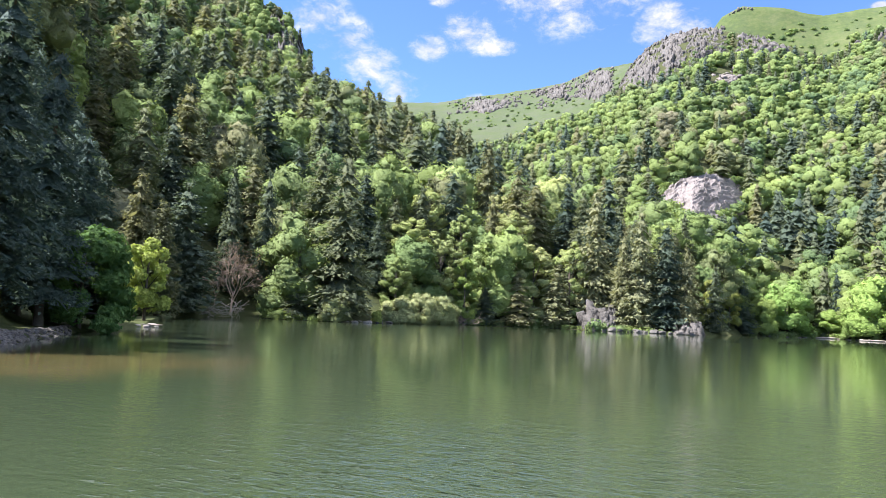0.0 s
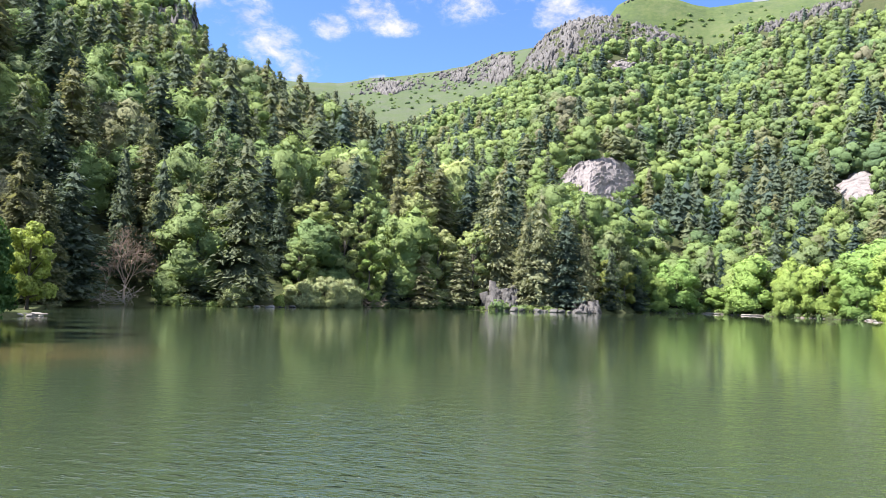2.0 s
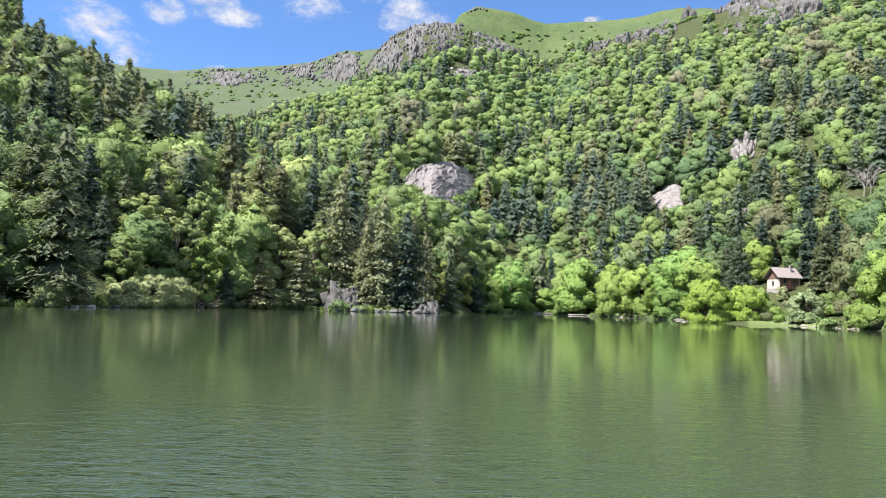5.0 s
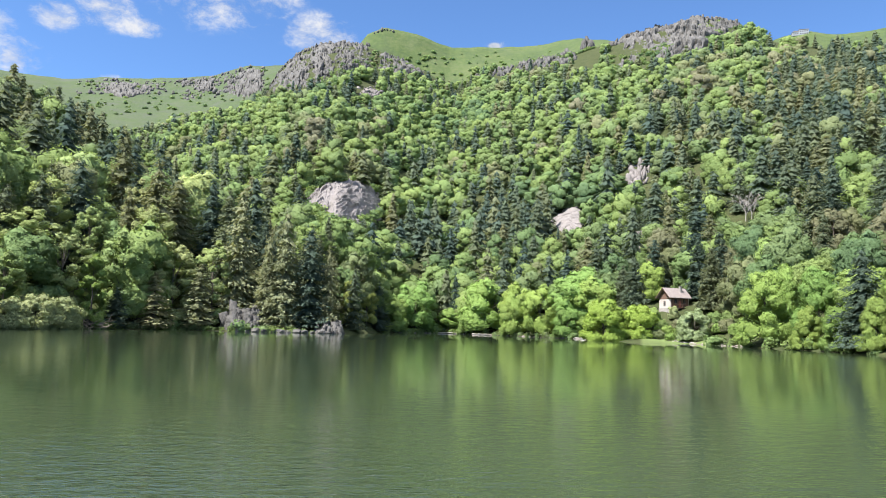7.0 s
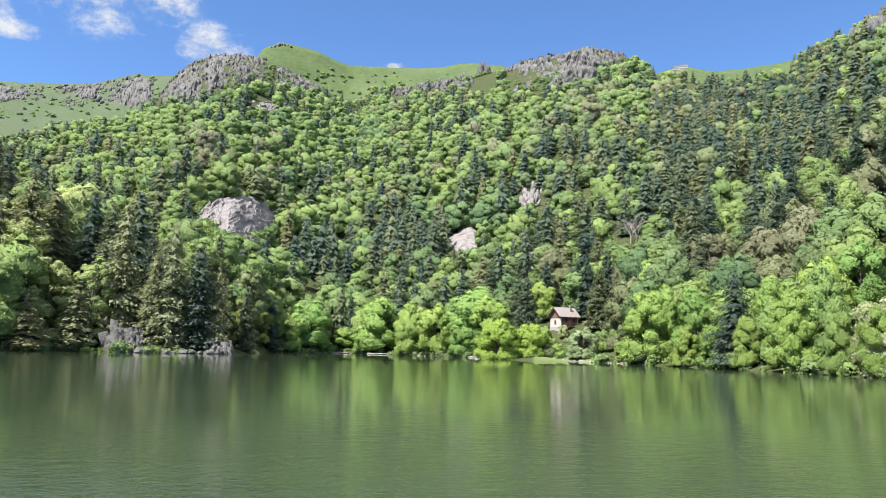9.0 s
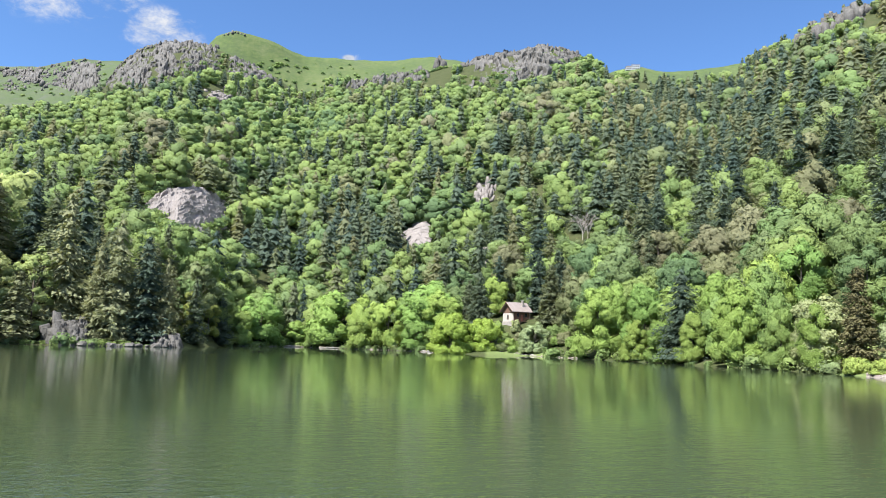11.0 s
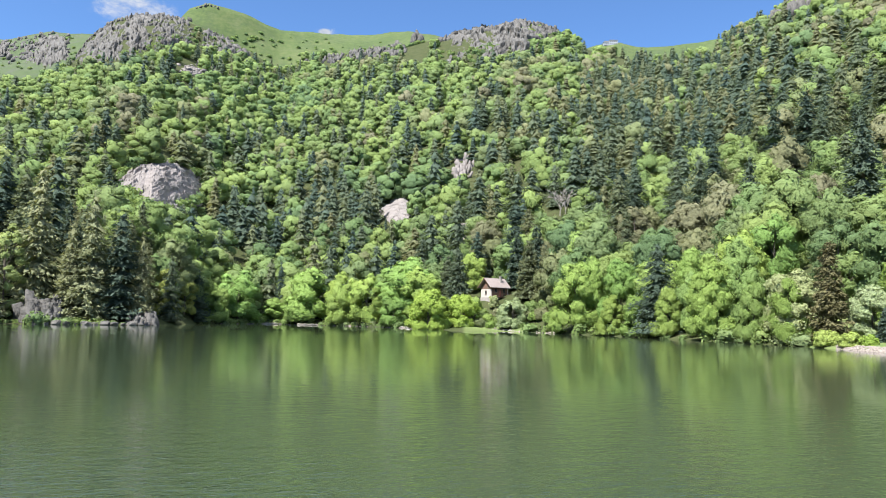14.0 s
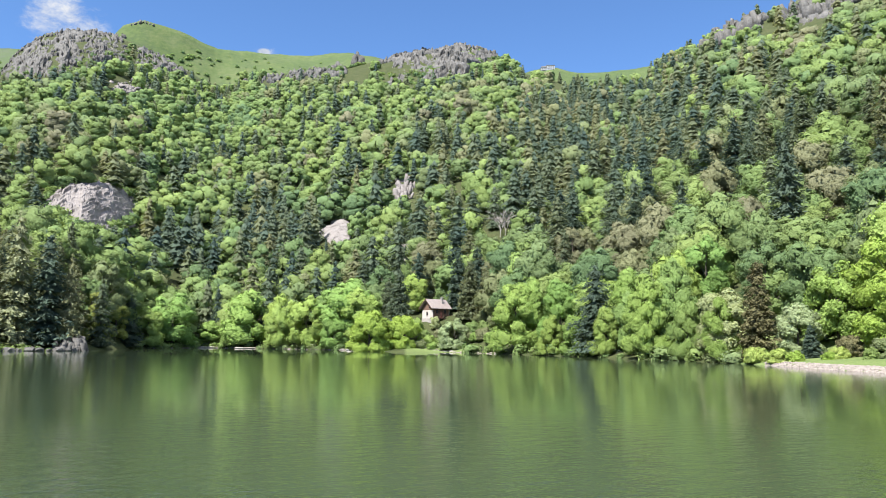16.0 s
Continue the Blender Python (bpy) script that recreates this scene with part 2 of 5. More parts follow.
# ---- helpers for meshes ----
def put_mesh(name, verts, faces, mat, parent=None, smooth=False, normals=None, **attributes):
    me = bpy.data.meshes.new(name)
    if isinstance(faces, np.ndarray):
        k = faces.shape[1]
        me.vertices.add(len(verts)), me.loops.add(faces.size), me.polygons.add(len(faces))
        me.vertices.foreach_set("co", np.asarray(verts, np.float32).ravel())
        me.loops.foreach_set("vertex_index", faces.astype(np.int32).ravel())
        me.polygons.foreach_set("loop_start", np.arange(0, faces.size, k, dtype=np.int32))
        me.update(calc_edges=True)
    else:
        me.from_pydata([tuple(v) for v in verts], [], faces)
    for key, values in attributes.items():
        me.attributes.new(key, "FLOAT", "POINT").data.foreach_set("value", np.asarray(values, np.float32))
    for m in (mat if isinstance(mat, (list, tuple)) else [mat]):
        me.materials.append(m)
    if smooth:
        me.polygons.foreach_set("use_smooth", np.ones(len(me.polygons), bool))
    me.validate()
    if normals is not None:
        me.normals_split_custom_set_from_vertices(np.asarray(normals, np.float32))
    ob = new(name, me)
    ob.parent = parent
    return ob


def part(name, bm, mat, parent, label="", smooth=False):
    me = bpy.data.meshes.new(name)
    bm.to_mesh(me)
    bm.free()
    me.materials.append(mat)
    if smooth:
        me.polygons.foreach_set("use_smooth", np.ones(len(me.polygons), bool))
    ob = new(name, me)
    ob.parent = parent
    return tagged(ob, label)


# ---- the lie of the land, by azimuth (degrees) and distance (metres) from the dam ----
def table(text):
    pairs = [tuple(float(v) for v in p.split(":")) for p in text.split()]
    xs, ys = [p[0] for p in pairs], [p[1] for p in pairs]
    return lambda az: np.interp(az, xs, ys)


shore_r = table("-180:5 -95:6 -85:14 -72:30 -60:42 -50:50 -48:58 -44:78 -41.5:86 -40.2:140 -35:160 -27:151 -19:181 -12:196 -6:190 -1:191 1:205 3:240 8:262 11:248 17:221 22:200 26:189 31:165 39:136 47:114 53:95 57:86 66:70 78:30 88:12 95:6 180:5")
spur_r = table("-180:60 -95:120 -75:420 -60:460 -45:480 -35:440 -30:410 -20:330 -12:262 -6:228 -1:210 1:215 3:250")
spur_el = table("-180:2 -95:12 -60:26 -45:23.5 -39:20.6 -35:18.4 -31:16.6 -28.8:15.9 -26.5:14.9 -24.2:13.9 -22.4:13.0 -20:12.6 -18:11.6 -16:10.4 -14:8.9 -12:7.5 -10:6.4 -8:5.2 -6:3.8 -2.4:2.6 0:1.5")
mid_r = table("-180:400 -100:600 -60:760 -34:760 -30:760 -20:800 -12:880 -6.5:950 0:990 5:980 8:930 14:900 20:860 30:850 34:860 42:780 46:720 60:640 90:560 120:400 180:400")
mid_el = table("-180:4 -100:14 -60:25 -38:22.8 -34.3:22 -32.5:20.8 -31.2:18.8 -30.2:13 -20:12 -14.6:13.4 -12.4:14.5 -10.2:15.3 -8:15.9 -6.8:17.3 -5.6:19.2 -4:20.55 -2:21.1 0:21.35 1.5:21.1 3.2:20.6 5:19.8 8:18.4 10:19.5 14:20.3 17:20.8 19:21.2 21.3:21.7 23.5:22.25 27.5:22.6 29.7:22.1 31.6:20.9 34.2:20.0 37:19.3 40:19.3 42:19.8 44:20.8 46.3:21.7 49.5:22.7 53:23.1 60:24 90:20 120:8 180:4")
far_r = table("-180:900 -60:1500 -12:1500 -5:1300 0:1120 5:1120 15:1180 20:1120 34:1020 42:1020 60:1000 180:900")
far_el = table("-180:4 -60:15 -21:16.2 -18.3:16.75 -15.5:17.1 -12.5:17.6 -10.7:18.0 -8.1:19.0 -6:19.2 -3:19.3 0:20.9 1:22.1 2.3:22.6 3.5:22.45 5:22.2 7.8:21.4 11:21.4 15:21.65 18:21.95 20:21.7 24:21 30:20.3 33:20.85 34.8:20.85 36:20.5 37:20.4 42:20.45 45:20 60:17 120:5 180:4")
tan = lambda d: np.tan(np.radians(d))


def wobble(x, y, s):
    out = np.zeros_like(x)
    for k, (a, p) in enumerate(((0.3, 1.0), (1.4, 2.2), (2.5, 0.7), (3.9, 4.1), (5.0, 3.3))):
        out += np.sin((x * math.cos(a) + y * math.sin(a)) / s * (1 + 0.37 * k) + p + 1.3 * np.sin((x * math.sin(a) - y * math.cos(a)) / s * 0.7 + k))
    return out / 5


def profile(az):
    """Distances and heights of the profile's corners for each azimuth."""
    az = np.asarray(az, float)
    R0, rs, rm, rf = shore_r(az), spur_r(az), mid_r(az), far_r(az)
    zs, zm, zf = EYE + rs * tan(spur_el(az)), EYE + rm * tan(mid_el(az)), EYE + rf * tan(far_el(az))
    front = np.cos(np.radians(az))
    water = (np.abs(az) < 86).astype(float)
    edge = np.minimum(4.5 / np.maximum(front, 0.08), R0 * 0.5)
    deep = 1.4 - water * (1.4 + np.minimum(4.0, 0.12 * (R0 - edge)))
    s = np.clip((az + 2.0) / 2.2, 0, 1)          # 0: the wooded spur, 1: the open slope
    flat = np.clip((az - 48) / 4.0, 0, 1) * 14   # gravel bank on the right shore
    spit = np.clip((az + 51) / 4.0, 0, 1) * np.clip((-39.6 - az) / 1.2, 0, 1)
    flat = flat + spit * np.maximum(0, 134 - R0)
    b = R0 + 9 + flat
    lin_r4, lin_r5 = b + (rm - b) * 0.12, b + (rm - b) * 0.3
    lin_z4, lin_z5 = 2 + (zm - 2) * 0.09, 2 + (zm - 2) * 0.27
    r4, z4 = rs * (1 - s) + lin_r4 * s, zs * (1 - s) + lin_z4 * s
    r5, rise5 = (rs + 80) * (1 - s) + lin_r5 * s, 2 + (zm - 2) * 0.74 * (rs + 80 - b) / (rm - b)
    z5 = np.where(az > -14, np.maximum(zs * 0.8, rise5), zs * 0.8) * (1 - s) + lin_z5 * s
    r4 = np.maximum(r4, b + 4)
    r5 = np.maximum(r5, r4 + 15)
    r = [0 * az, 0 * az + 1.2, edge, (edge + R0) / 2, R0, R0 + 2.5, b, r4, r5, rm, rm + 60, rf, rf + 500, 0 * az + 4600]
    dip = np.minimum(zm - 8, 0.5 * (zm + zf) + 20)
    z = [0 * az + 1.45, 0 * az + 1.4, 1.4 * (1 - water), deep, 1.4 * (1 - water) , 0.45 + (1 - water), 1.6 - 1.2 * spit, z4, z5, zm, dip, zf, zf - 160, 0 * az + 40]
    return np.array(r), np.array(z)


def height(az, r):
    """Height of the ground; arrays of one shape."""
    az, r = np.atleast_1d(np.asarray(az, float)), np.atleast_1d(np.asarray(r, float))
    pr, pz = profile(az)
    out = pz[0].copy()
    for k in range(len(pr) - 1):
        f = np.clip((r - pr[k]) / np.maximum(pr[k + 1] - pr[k], 1e-3), 0, 1)
        out = np.where(r >= pr[k], pz[k] + f * (pz[k + 1] - pz[k]), out)
    x, y = r * np.sin(np.radians(az)), r * np.cos(np.radians(az))
    rise = np.clip((r - pr[6]) / 120, 0, 1)
    cx, cy = 208 * math.sin(radians(24.8)), 208 * math.cos(radians(24.8))
    knoll = 4.6 * np.exp(-((x - cx) ** 2 + (y - cy) ** 2) / 110.0)
    return out + knoll + rise * (3.0 * wobble(x, y, 34.0) + 1.2 * wobble(y, x, 11.0))


def spot(az, r):
    return r * math.sin(radians(az)), r * math.cos(radians(az)), float(height(az, r)[0])


azs = np.concatenate([np.arange(-180, -66, 4.0), np.arange(-66, 70, 0.36), np.arange(70, 180, 4.0), [180.0]])
pr, pz = profile(azs)
steps, rr = (1, 2, 3, 3, 2, 3, 14, 8, 44, 6, 12, 4, 4), []
for k, c in enumerate(steps):
    for i in range(c):
        rr.append(pr[k] + (pr[k + 1] - pr[k]) * i / c)
rr.append(pr[-1])
rr = np.array(rr)                               # rings x azimuths
AZ = np.broadcast_to(azs, rr.shape)
zz = height(AZ.ravel(), rr.ravel()).reshape(rr.shape)
gv = np.stack([rr * np.sin(np.radians(AZ)), rr * np.cos(np.radians(AZ)), zz], -1)
nr, na = rr.shape
ids = np.arange(nr * na).reshape(nr, na)
gf = np.stack([ids[:-1, :-1], ids[:-1, 1:], ids[1:, 1:], ids[1:, :-1]], -1).reshape(-1, 4)[:, ::-1]
first = np.cumsum((0,) + steps)
meadow = np.zeros(rr.shape)
meadow[first[9]:, :] = 1.0
meadow[first[5]:first[6] + 1, :] = np.where(azs > 47, 0.9, 0.1)
meadow[:first[2] + 1, :] = 1.0
lawn = np.zeros(rr.shape)
lawn[first[4]:first[6] + 3, :] = np.where(azs > 47, 1.0, np.where((azs > -46) & (azs < -40), 0.1, 0.0))
lawn[first[4]:first[5] + 2, :] = np.where((azs > 22.8) & (azs < 27.6), 1.0, lawn[first[4]:first[5] + 2, :])
ground = put_mesh("ground", gv.reshape(-1, 3), gf, ground_mat, smooth=True, meadow=meadow.ravel(), lawn=lawn.ravel())
tagged(ground, "steep mountain ground with forest floor and green alpine meadow", "ground", kind="structure")

wv = [(-190, -4, 0), (330, -4, 0), (330, 330, 0), (-190, 330, 0)]
lake = put_mesh("water", wv, [(0, 1, 2, 3)], water_mat)
tagged(lake, "green lake water with fine wind ripples and soft reflections", "lake", kind="structure")


# ---- trees ----
def blades(at, out, size, rng, spread=0.4):
    """Loose leaf sprays: one triangle at each place, facing outwards more or less; returns corners and normals."""
    n = len(at)
    out = out / (np.linalg.norm(out, axis=1)[:, None] + 1e-9)
    nrm = out + rng.normal(0, spread, (n, 3))
    nrm /= np.linalg.norm(nrm, axis=1)[:, None] + 1e-9
    t = np.cross(nrm, rng.normal(0, 1, (n, 3)))
    t /= np.linalg.norm(t, axis=1)[:, None] + 1e-9
    b = np.cross(nrm, t)
    s = (size * rng.uniform(0.65, 1.35, n))[:, None]
    k = rng.uniform(0.75, 1.15, (n, 1))
    v = np.stack([at + t * s, at - t * s * 0.5 + b * s * 0.8 * k, at - t * s * 0.5 - b * s * 0.8 * k], 1).reshape(-1, 3)
    return v, np.repeat(nrm, 3, axis=0)


def sprays(at, axis, out, size, rng):
    """Narrow boughs: one long triangle at each place, pointing along axis."""
    n = len(at)
    t = axis + rng.normal(0, 0.32, (n, 3))
    t /= np.linalg.norm(t, axis=1)[:, None] + 1e-9
    o = out + rng.normal(0, 0.35, (n, 3))
    b = np.cross(o, t)
    b /= np.linalg.norm(b, axis=1)[:, None] + 1e-9
    nrm = np.cross(t, b)
    s = (size * rng.uniform(0.65, 1.35, n))[:, None]
    w = s * rng.uniform(0.36, 0.66, (n, 1))
    v = np.stack([at + t * s, at - t * s * 0.5 + b * w, at - t * s * 0.5 - b * w], 1).reshape(-1, 3)
    return v, np.repeat(nrm, 3, axis=0)


ICO = bmesh.new()
bmesh.ops.create_icosphere(ICO, subdivisions=1, radius=1.0)
ICO_V, ICO_F = np.array([v.co[:] for v in ICO.verts]), np.array([[v.index for v in f.verts] for f in ICO.faces])
ICO.free()
OCT_V = np.array([(1, 0, 0), (0, 1, 0), (-1, 0, 0), (0, -1, 0), (0, 0, 1), (0, 0, -1)], float)
OCT_F = np.array([(0, 1, 4), (1, 2, 4), (2, 3, 4), (3, 0, 4), (1, 0, 5), (2, 1, 5), (3, 2, 5), (0, 3, 5)])


def crown_broad(seed, h, rad, count, size, base=0.0, lobes=16, tufts=5, loose=0.44, inner=0.92, squash=0.74, taper=False):
    """Leaf sprays over a heap of rounded boughs, each with smaller tufts; an inner mass closes the crown."""
    rng = np.random.default_rng(seed)
    cz, hz = h * (base + 1) / 2, h * (1 - base) / 2
    C, R, D = [], [], []
    skirt = lobes // 3
    for i in range(lobes + skirt):
        low = i >= lobes
        v = -0.82 if low else 1 - 2.0 * (i + 0.5) / lobes
        a = i * (6.2832 / skirt if low else 2.39996) + rng.uniform(-0.45, 0.45)
        if taper:
            w = min(1.0, 1.12 * (0.5 - 0.5 * v) ** 0.55)
        else:
            w = math.sqrt(1 - v * v) if v > 0 else 1.0 + 0.04 * v
        k = 1.5 / math.sqrt(lobes) * rng.uniform(0.72, 1.28)
        n = np.array([w * math.cos(a), w * math.sin(a), v])
        fill = (1 - 0.8 * k) * rng.uniform(0.80, 1.14)
        c = n * (rad * fill, rad * fill, hz * (fill if v > 0 else fill + 0.16)) + (0, 0, cz)
        n = np.array([n[0], n[1], max(n[2], -0.05)])
        C.append(c), R.append(rad * k), D.append(n)
        for _ in range(tufts):
            d = rng.normal(0, 1, 3) + n * 1.1 + (0, 0, 0.35)
            d /= np.linalg.norm(d)
            C.append(c + d * rad * k * 0.72), R.append(rad * k * rng.uniform(0.40, 0.62)), D.append(0.5 * n + 0.5 * d)
    C, R, D = np.array(C), np.array(R), np.array(D)
    C[:, 2] = np.maximum(C[:, 2], 0.35 * R)
    own = rng.choice(len(R), count * 3, p=R ** 2 / (R ** 2).sum())
    d = rng.normal(0, 1, (count * 3, 3))
    d /= np.linalg.norm(d, axis=1)[:, None]
    at = C[own] + d * (R[own] * rng.uniform(0.93, 1.09, len(own)))[:, None] * (1, 1, squash)
    gap = (((at[:, None] - C[None]) / (1, 1, squash)) ** 2).sum(-1) - (0.88 * R[None]) ** 2
    keep = np.nonzero((gap.min(1) > 0) & (at[:, 2] > 0.02 * h))[0][:count]
    at, d, own = at[keep], d[keep], own[keep]
    whole = (at - (0, 0, cz)) / (rad, rad, hz)
    whole[:, 2] = np.maximum(whole[:, 2], -0.1)
    whole /= np.linalg.norm(whole, axis=1)[:, None] + 1e-9
    leaves, lit = blades(at, 0.55 * d + 0.35 * D[own] + 0.45 * whole, size, rng, loose)
    big, small = slice(0, None, tufts + 1), [i for i in range(len(R)) if i % (tufts + 1)]
    solids = [(C[big], R[big], D[big], ICO_V, ICO_F)] + ([(C[small], R[small], D[small], OCT_V, OCT_F)] if tufts > 2 else [])
    core, cf, cn, o = [], [], [], 0
    for c, q, n, V, F in solids:
        core.append((V[None] * (q[:, None, None] * inner) * (1, 1, squash) + c[:, None]).reshape(-1, 3))
        cf.append((F[None] + (o + np.arange(len(q)) * len(V))[:, None, None]).reshape(-1, 3))
        cn.append(0.55 * np.tile(V, (len(q), 1)) + np.repeat(0.6 * n, len(V), 0))
        o += len(q) * len(V)
    core, cf, cn = np.concatenate(core), np.concatenate(cf), np.concatenate(cn)
    cn /= np.linalg.norm(cn, axis=1)[:, None] + 1e-9
    return leaves, core, cf, C[::tufts + 1], np.concatenate([lit, cn])


def crown_fir(seed, h, rad, count, size, base=0.06, ragged=0.3, whorls=14, limbs=7, power=0.75, body=0.80):
    """A fir: ragged skirts of drooping boughs one above the other, with loose sprays along the boughs."""
    rng = np.random.default_rng(seed)

    def reach(u):
        u = min(0.985, max(0.0, u))
        return rad * (0.10 + 0.90 * (1 - u) ** power) * min(1.0, 0.74 + 2.2 * u)

    CV, CF, CN = [], [], []
    at, out, fine = [], [], []
    total = sum(reach((w + 0.3) / whorls) + 0.1 * rad for w in range(whorls))
    gap = h * (1 - base) / whorls
    for w in range(whorls):
        u = (w + 0.3 + rng.uniform(-0.45, 0.45)) / whorls
        R, z0 = reach(u), h * (base + (1 - base) * min(u, 0.97))
        m = max(5, round(limbs * (0.5 + 0.5 * (1 - u))))
        o, turn = len(CV), rng.uniform(0, 6.28)
        CV.append((0, 0, min(h, z0 + gap * 1.25))), CN.append((0, 0, 1))
        for i in range(2 * m):
            a = turn + math.pi * (i + rng.uniform(-0.25, 0.25)) / m
            long = i % 2 == 0
            ln = R * (rng.uniform(1 - ragged, 1 + 0.45 * ragged) if long else rng.uniform(0.42, 0.62))
            dz = 0.16 * h / whorls - (0.36 if long else 0.24) * ln
            CV.append((math.cos(a) * ln * body, math.sin(a) * ln * body, max(0.02 * h, z0 + dz + rng.normal(0, 0.22 * gap))))
            k = 0.85 if long else 0.45
            CN.append(tuple(Vector((math.cos(a) * k, math.sin(a) * k, 0.55)).normalized()))
            CF.append((o, o + 1 + i, o + 1 + (i + 1) % (2 * m)))
            if long:
                lift = rng.normal(0, 0.35 * gap)
                per = max(1, round(count * (R + 0.1 * rad) / total / m))
                s = np.sqrt(rng.uniform(0.10, 1.0, per))
                side = rng.normal(0, 0.22, per) * ln * (1.15 - 0.6 * s)
                x = s * ln
                z = z0 + 0.30 * gap - 0.32 * x + rng.normal(0, 0.30 * gap, per) + lift * s
                at.append(np.stack([math.cos(a) * x - math.sin(a) * side, math.sin(a) * x + math.cos(a) * side, z], 1))
                out.append(np.stack([math.cos(a) * 0.75 - math.sin(a) * side / (ln + 0.1), math.sin(a) * 0.75 + math.cos(a) * side / (ln + 0.1), np.full(per, 0.6)], 1))
                fine.append(np.full(per, 0.45 + 0.55 * (1 - u) ** 0.7))
    tip = np.stack([rng.normal(0, 0.05, 6), rng.normal(0, 0.05, 6), h * np.linspace(0.93, 1.0, 6)], 1)
    at, out, fine = np.concatenate(at + [tip]), np.concatenate(out + [np.tile([0.3, 0, 0.9], (6, 1))]), np.concatenate(fine + [np.full(6, 0.3)])
    at[:, 2] = np.maximum(at[:, 2], 0.03 * h)
    leaves, lit = sprays(at, out * (1, 1, 0) + (0, 0, -0.25), out, size * fine, rng)
    return leaves, np.array(CV), np.array(CF), None, np.concatenate([lit, np.array(CN)])


def crown_arrays(made):
    leaves, core, cf = made[:3]
    v = np.concatenate([leaves, core])
    f = np.concatenate([np.arange(len(leaves)).reshape(-1, 3), cf + len(leaves)])
    return v, f, made[4]


def trunk_arrays(h, thick, limbs=(), k=6, lean=0.0, top=0.9):
    """A tapered trunk with flared foot, and limbs to the given ends."""
    V, F = [], []

    def tube(p, q, ra, rb):
        p, q = Vector(p), Vector(q)
        d = (q - p).normalized()
        sd = d.orthogonal().normalized()
        ot = d.cross(sd)
        o = len(V)
        for c, r in ((p, ra), (q, rb)):
            for i in range(k):
                a = 2 * math.pi * i / k
                V.append(c + (sd * math.cos(a) + ot * math.sin(a)) * r)
        for i in range(k):
            F.append((o + i, o + (i + 1) % k, o + k + (i + 1) % k, o + k + i))

    tube((0, 0, -0.6), (0, 0, h * 0.06), thick * 1.5, thick)
    tube((0, 0, h * 0.06), (lean * h * 0.3, 0, h * 0.5), thick, thick * 0.65)
    tube((lean * h * 0.3, 0, h * 0.5), (lean * h * 0.4, 0, h * top), thick * 0.65, thick * 0.12)
    for e in limbs:
        z0 = max(h * 0.15, min(e[2] * 0.62, h * 0.6))
        tube((0, 0, z0), tuple(e), thick * 0.38, thick * 0.10)
    return V, F


def tree(name, made, h, thick, leaf_mat, label, category, group=""):
    """A tree to copy: an empty at the foot with trunk and crown."""
    root = new(name)
    limbs = [] if made[3] is None else [tuple(p) for p in made[3][::2]]
    v, f = trunk_arrays(h, thick, limbs, top=0.72 if made[3] is not None else 0.97)
    put_mesh("trunk", v, f, bark, root, True)
    cv, cf, cn = crown_arrays(made)
    put_mesh("crown", cv, cf, leaf_mat, root, True, normals=cn)
    return tagged(root, label, category, group)


rng = np.random.default_rng(7)
SHAPES = {
    "beech": [crown_broad(10 + i, 15, 6.0, 2300, 0.27, 0.0, (14, 17, 12, 15)[i], 4) for i in range(4)],
    "near_beech": [crown_broad(20 + i, 15, 6.0, 4600, 0.20, 0.0, (20, 25, 17)[i], 5, taper=True) for i in range(3)],
    "tall_beech": [crown_broad(25 + i, 23, 6.0, 5000, 0.22, 0.0, (36, 42, 32)[i], 4, 0.42, 0.86, 0.62) for i in range(3)],
    "fir": [crown_fir(30 + i, 22, 4.6, 2500, 0.52, 0.03, (0.46, 0.40, 0.52, 0.44)[i], (15, 17, 14, 16)[i], 10, (0.62, 0.55, 0.72, 0.66)[i]) for i in range(4)],
}
PLAIN = {}
first_made = []


def grown(kind, i, mat, name, label, group):
    """The tree to copy of one shape, leaf and label."""
    key = (kind, i % len(SHAPES[kind]), mat.name, label)
    if key not in PLAIN:
        PLAIN[key] = tree(name, SHAPES[kind][key[1]], 22 if kind == "fir" else 23 if kind == "tall_beech" else 15, 0.33 if kind == "fir" else 0.28, mat, label, "tree", group)
        first_made.append(PLAIN[key])
    return PLAIN[key]


def plant(kind, i, mat, name, label, group, az, q, rad, h, turn, drop=0.3):
    """A copy of a tree at an azimuth and distance, with the given radius and height."""
    src = grown(kind, i, mat, name, label, group)
    x, y, z = spot(az, q)
    unit = (4.6, 22) if kind == "fir" else (6.0, 23) if kind == "tall_beech" else (6.0, 15)
    return copy_thing(src, pose(x, y, z - drop, 0, 0, turn) @ Matrix.Diagonal((rad / unit[0], rad / unit[0], (h + drop) / unit[1], 1)))


BEECH_M = [crown_arrays(crown_broad(50 + i, 15, (5.8, 6.6, 5.2)[i], 640, 0.36, 0.0, (11, 13, 10)[i], 2)) for i in range(3)]
FIR_M = [crown_arrays(crown_fir(60 + i, 21, (6.2, 5.6, 6.8)[i], 720, 0.72, 0.03, 0.40, (13, 14, 12)[i], 9, (0.66, 0.74, 0.60)[i], 0.9)) for i in range(3)]
BEECH_F = [crown_arrays(crown_broad(70 + i, 13, (6.3, 7.1, 5.8)[i], 230, 0.55, 0.0, (13, 15, 11)[i], 0, 0.5, 0.9)) for i in range(3)]
FIR_F = [crown_arrays(crown_fir(80 + i, 18, (5.6, 5.1, 6.1)[i], 200, 0.86, 0.02, 0.36, (9, 10, 8)[i], 8, (0.68, 0.76, 0.60)[i], 0.95)) for i in range(3)]
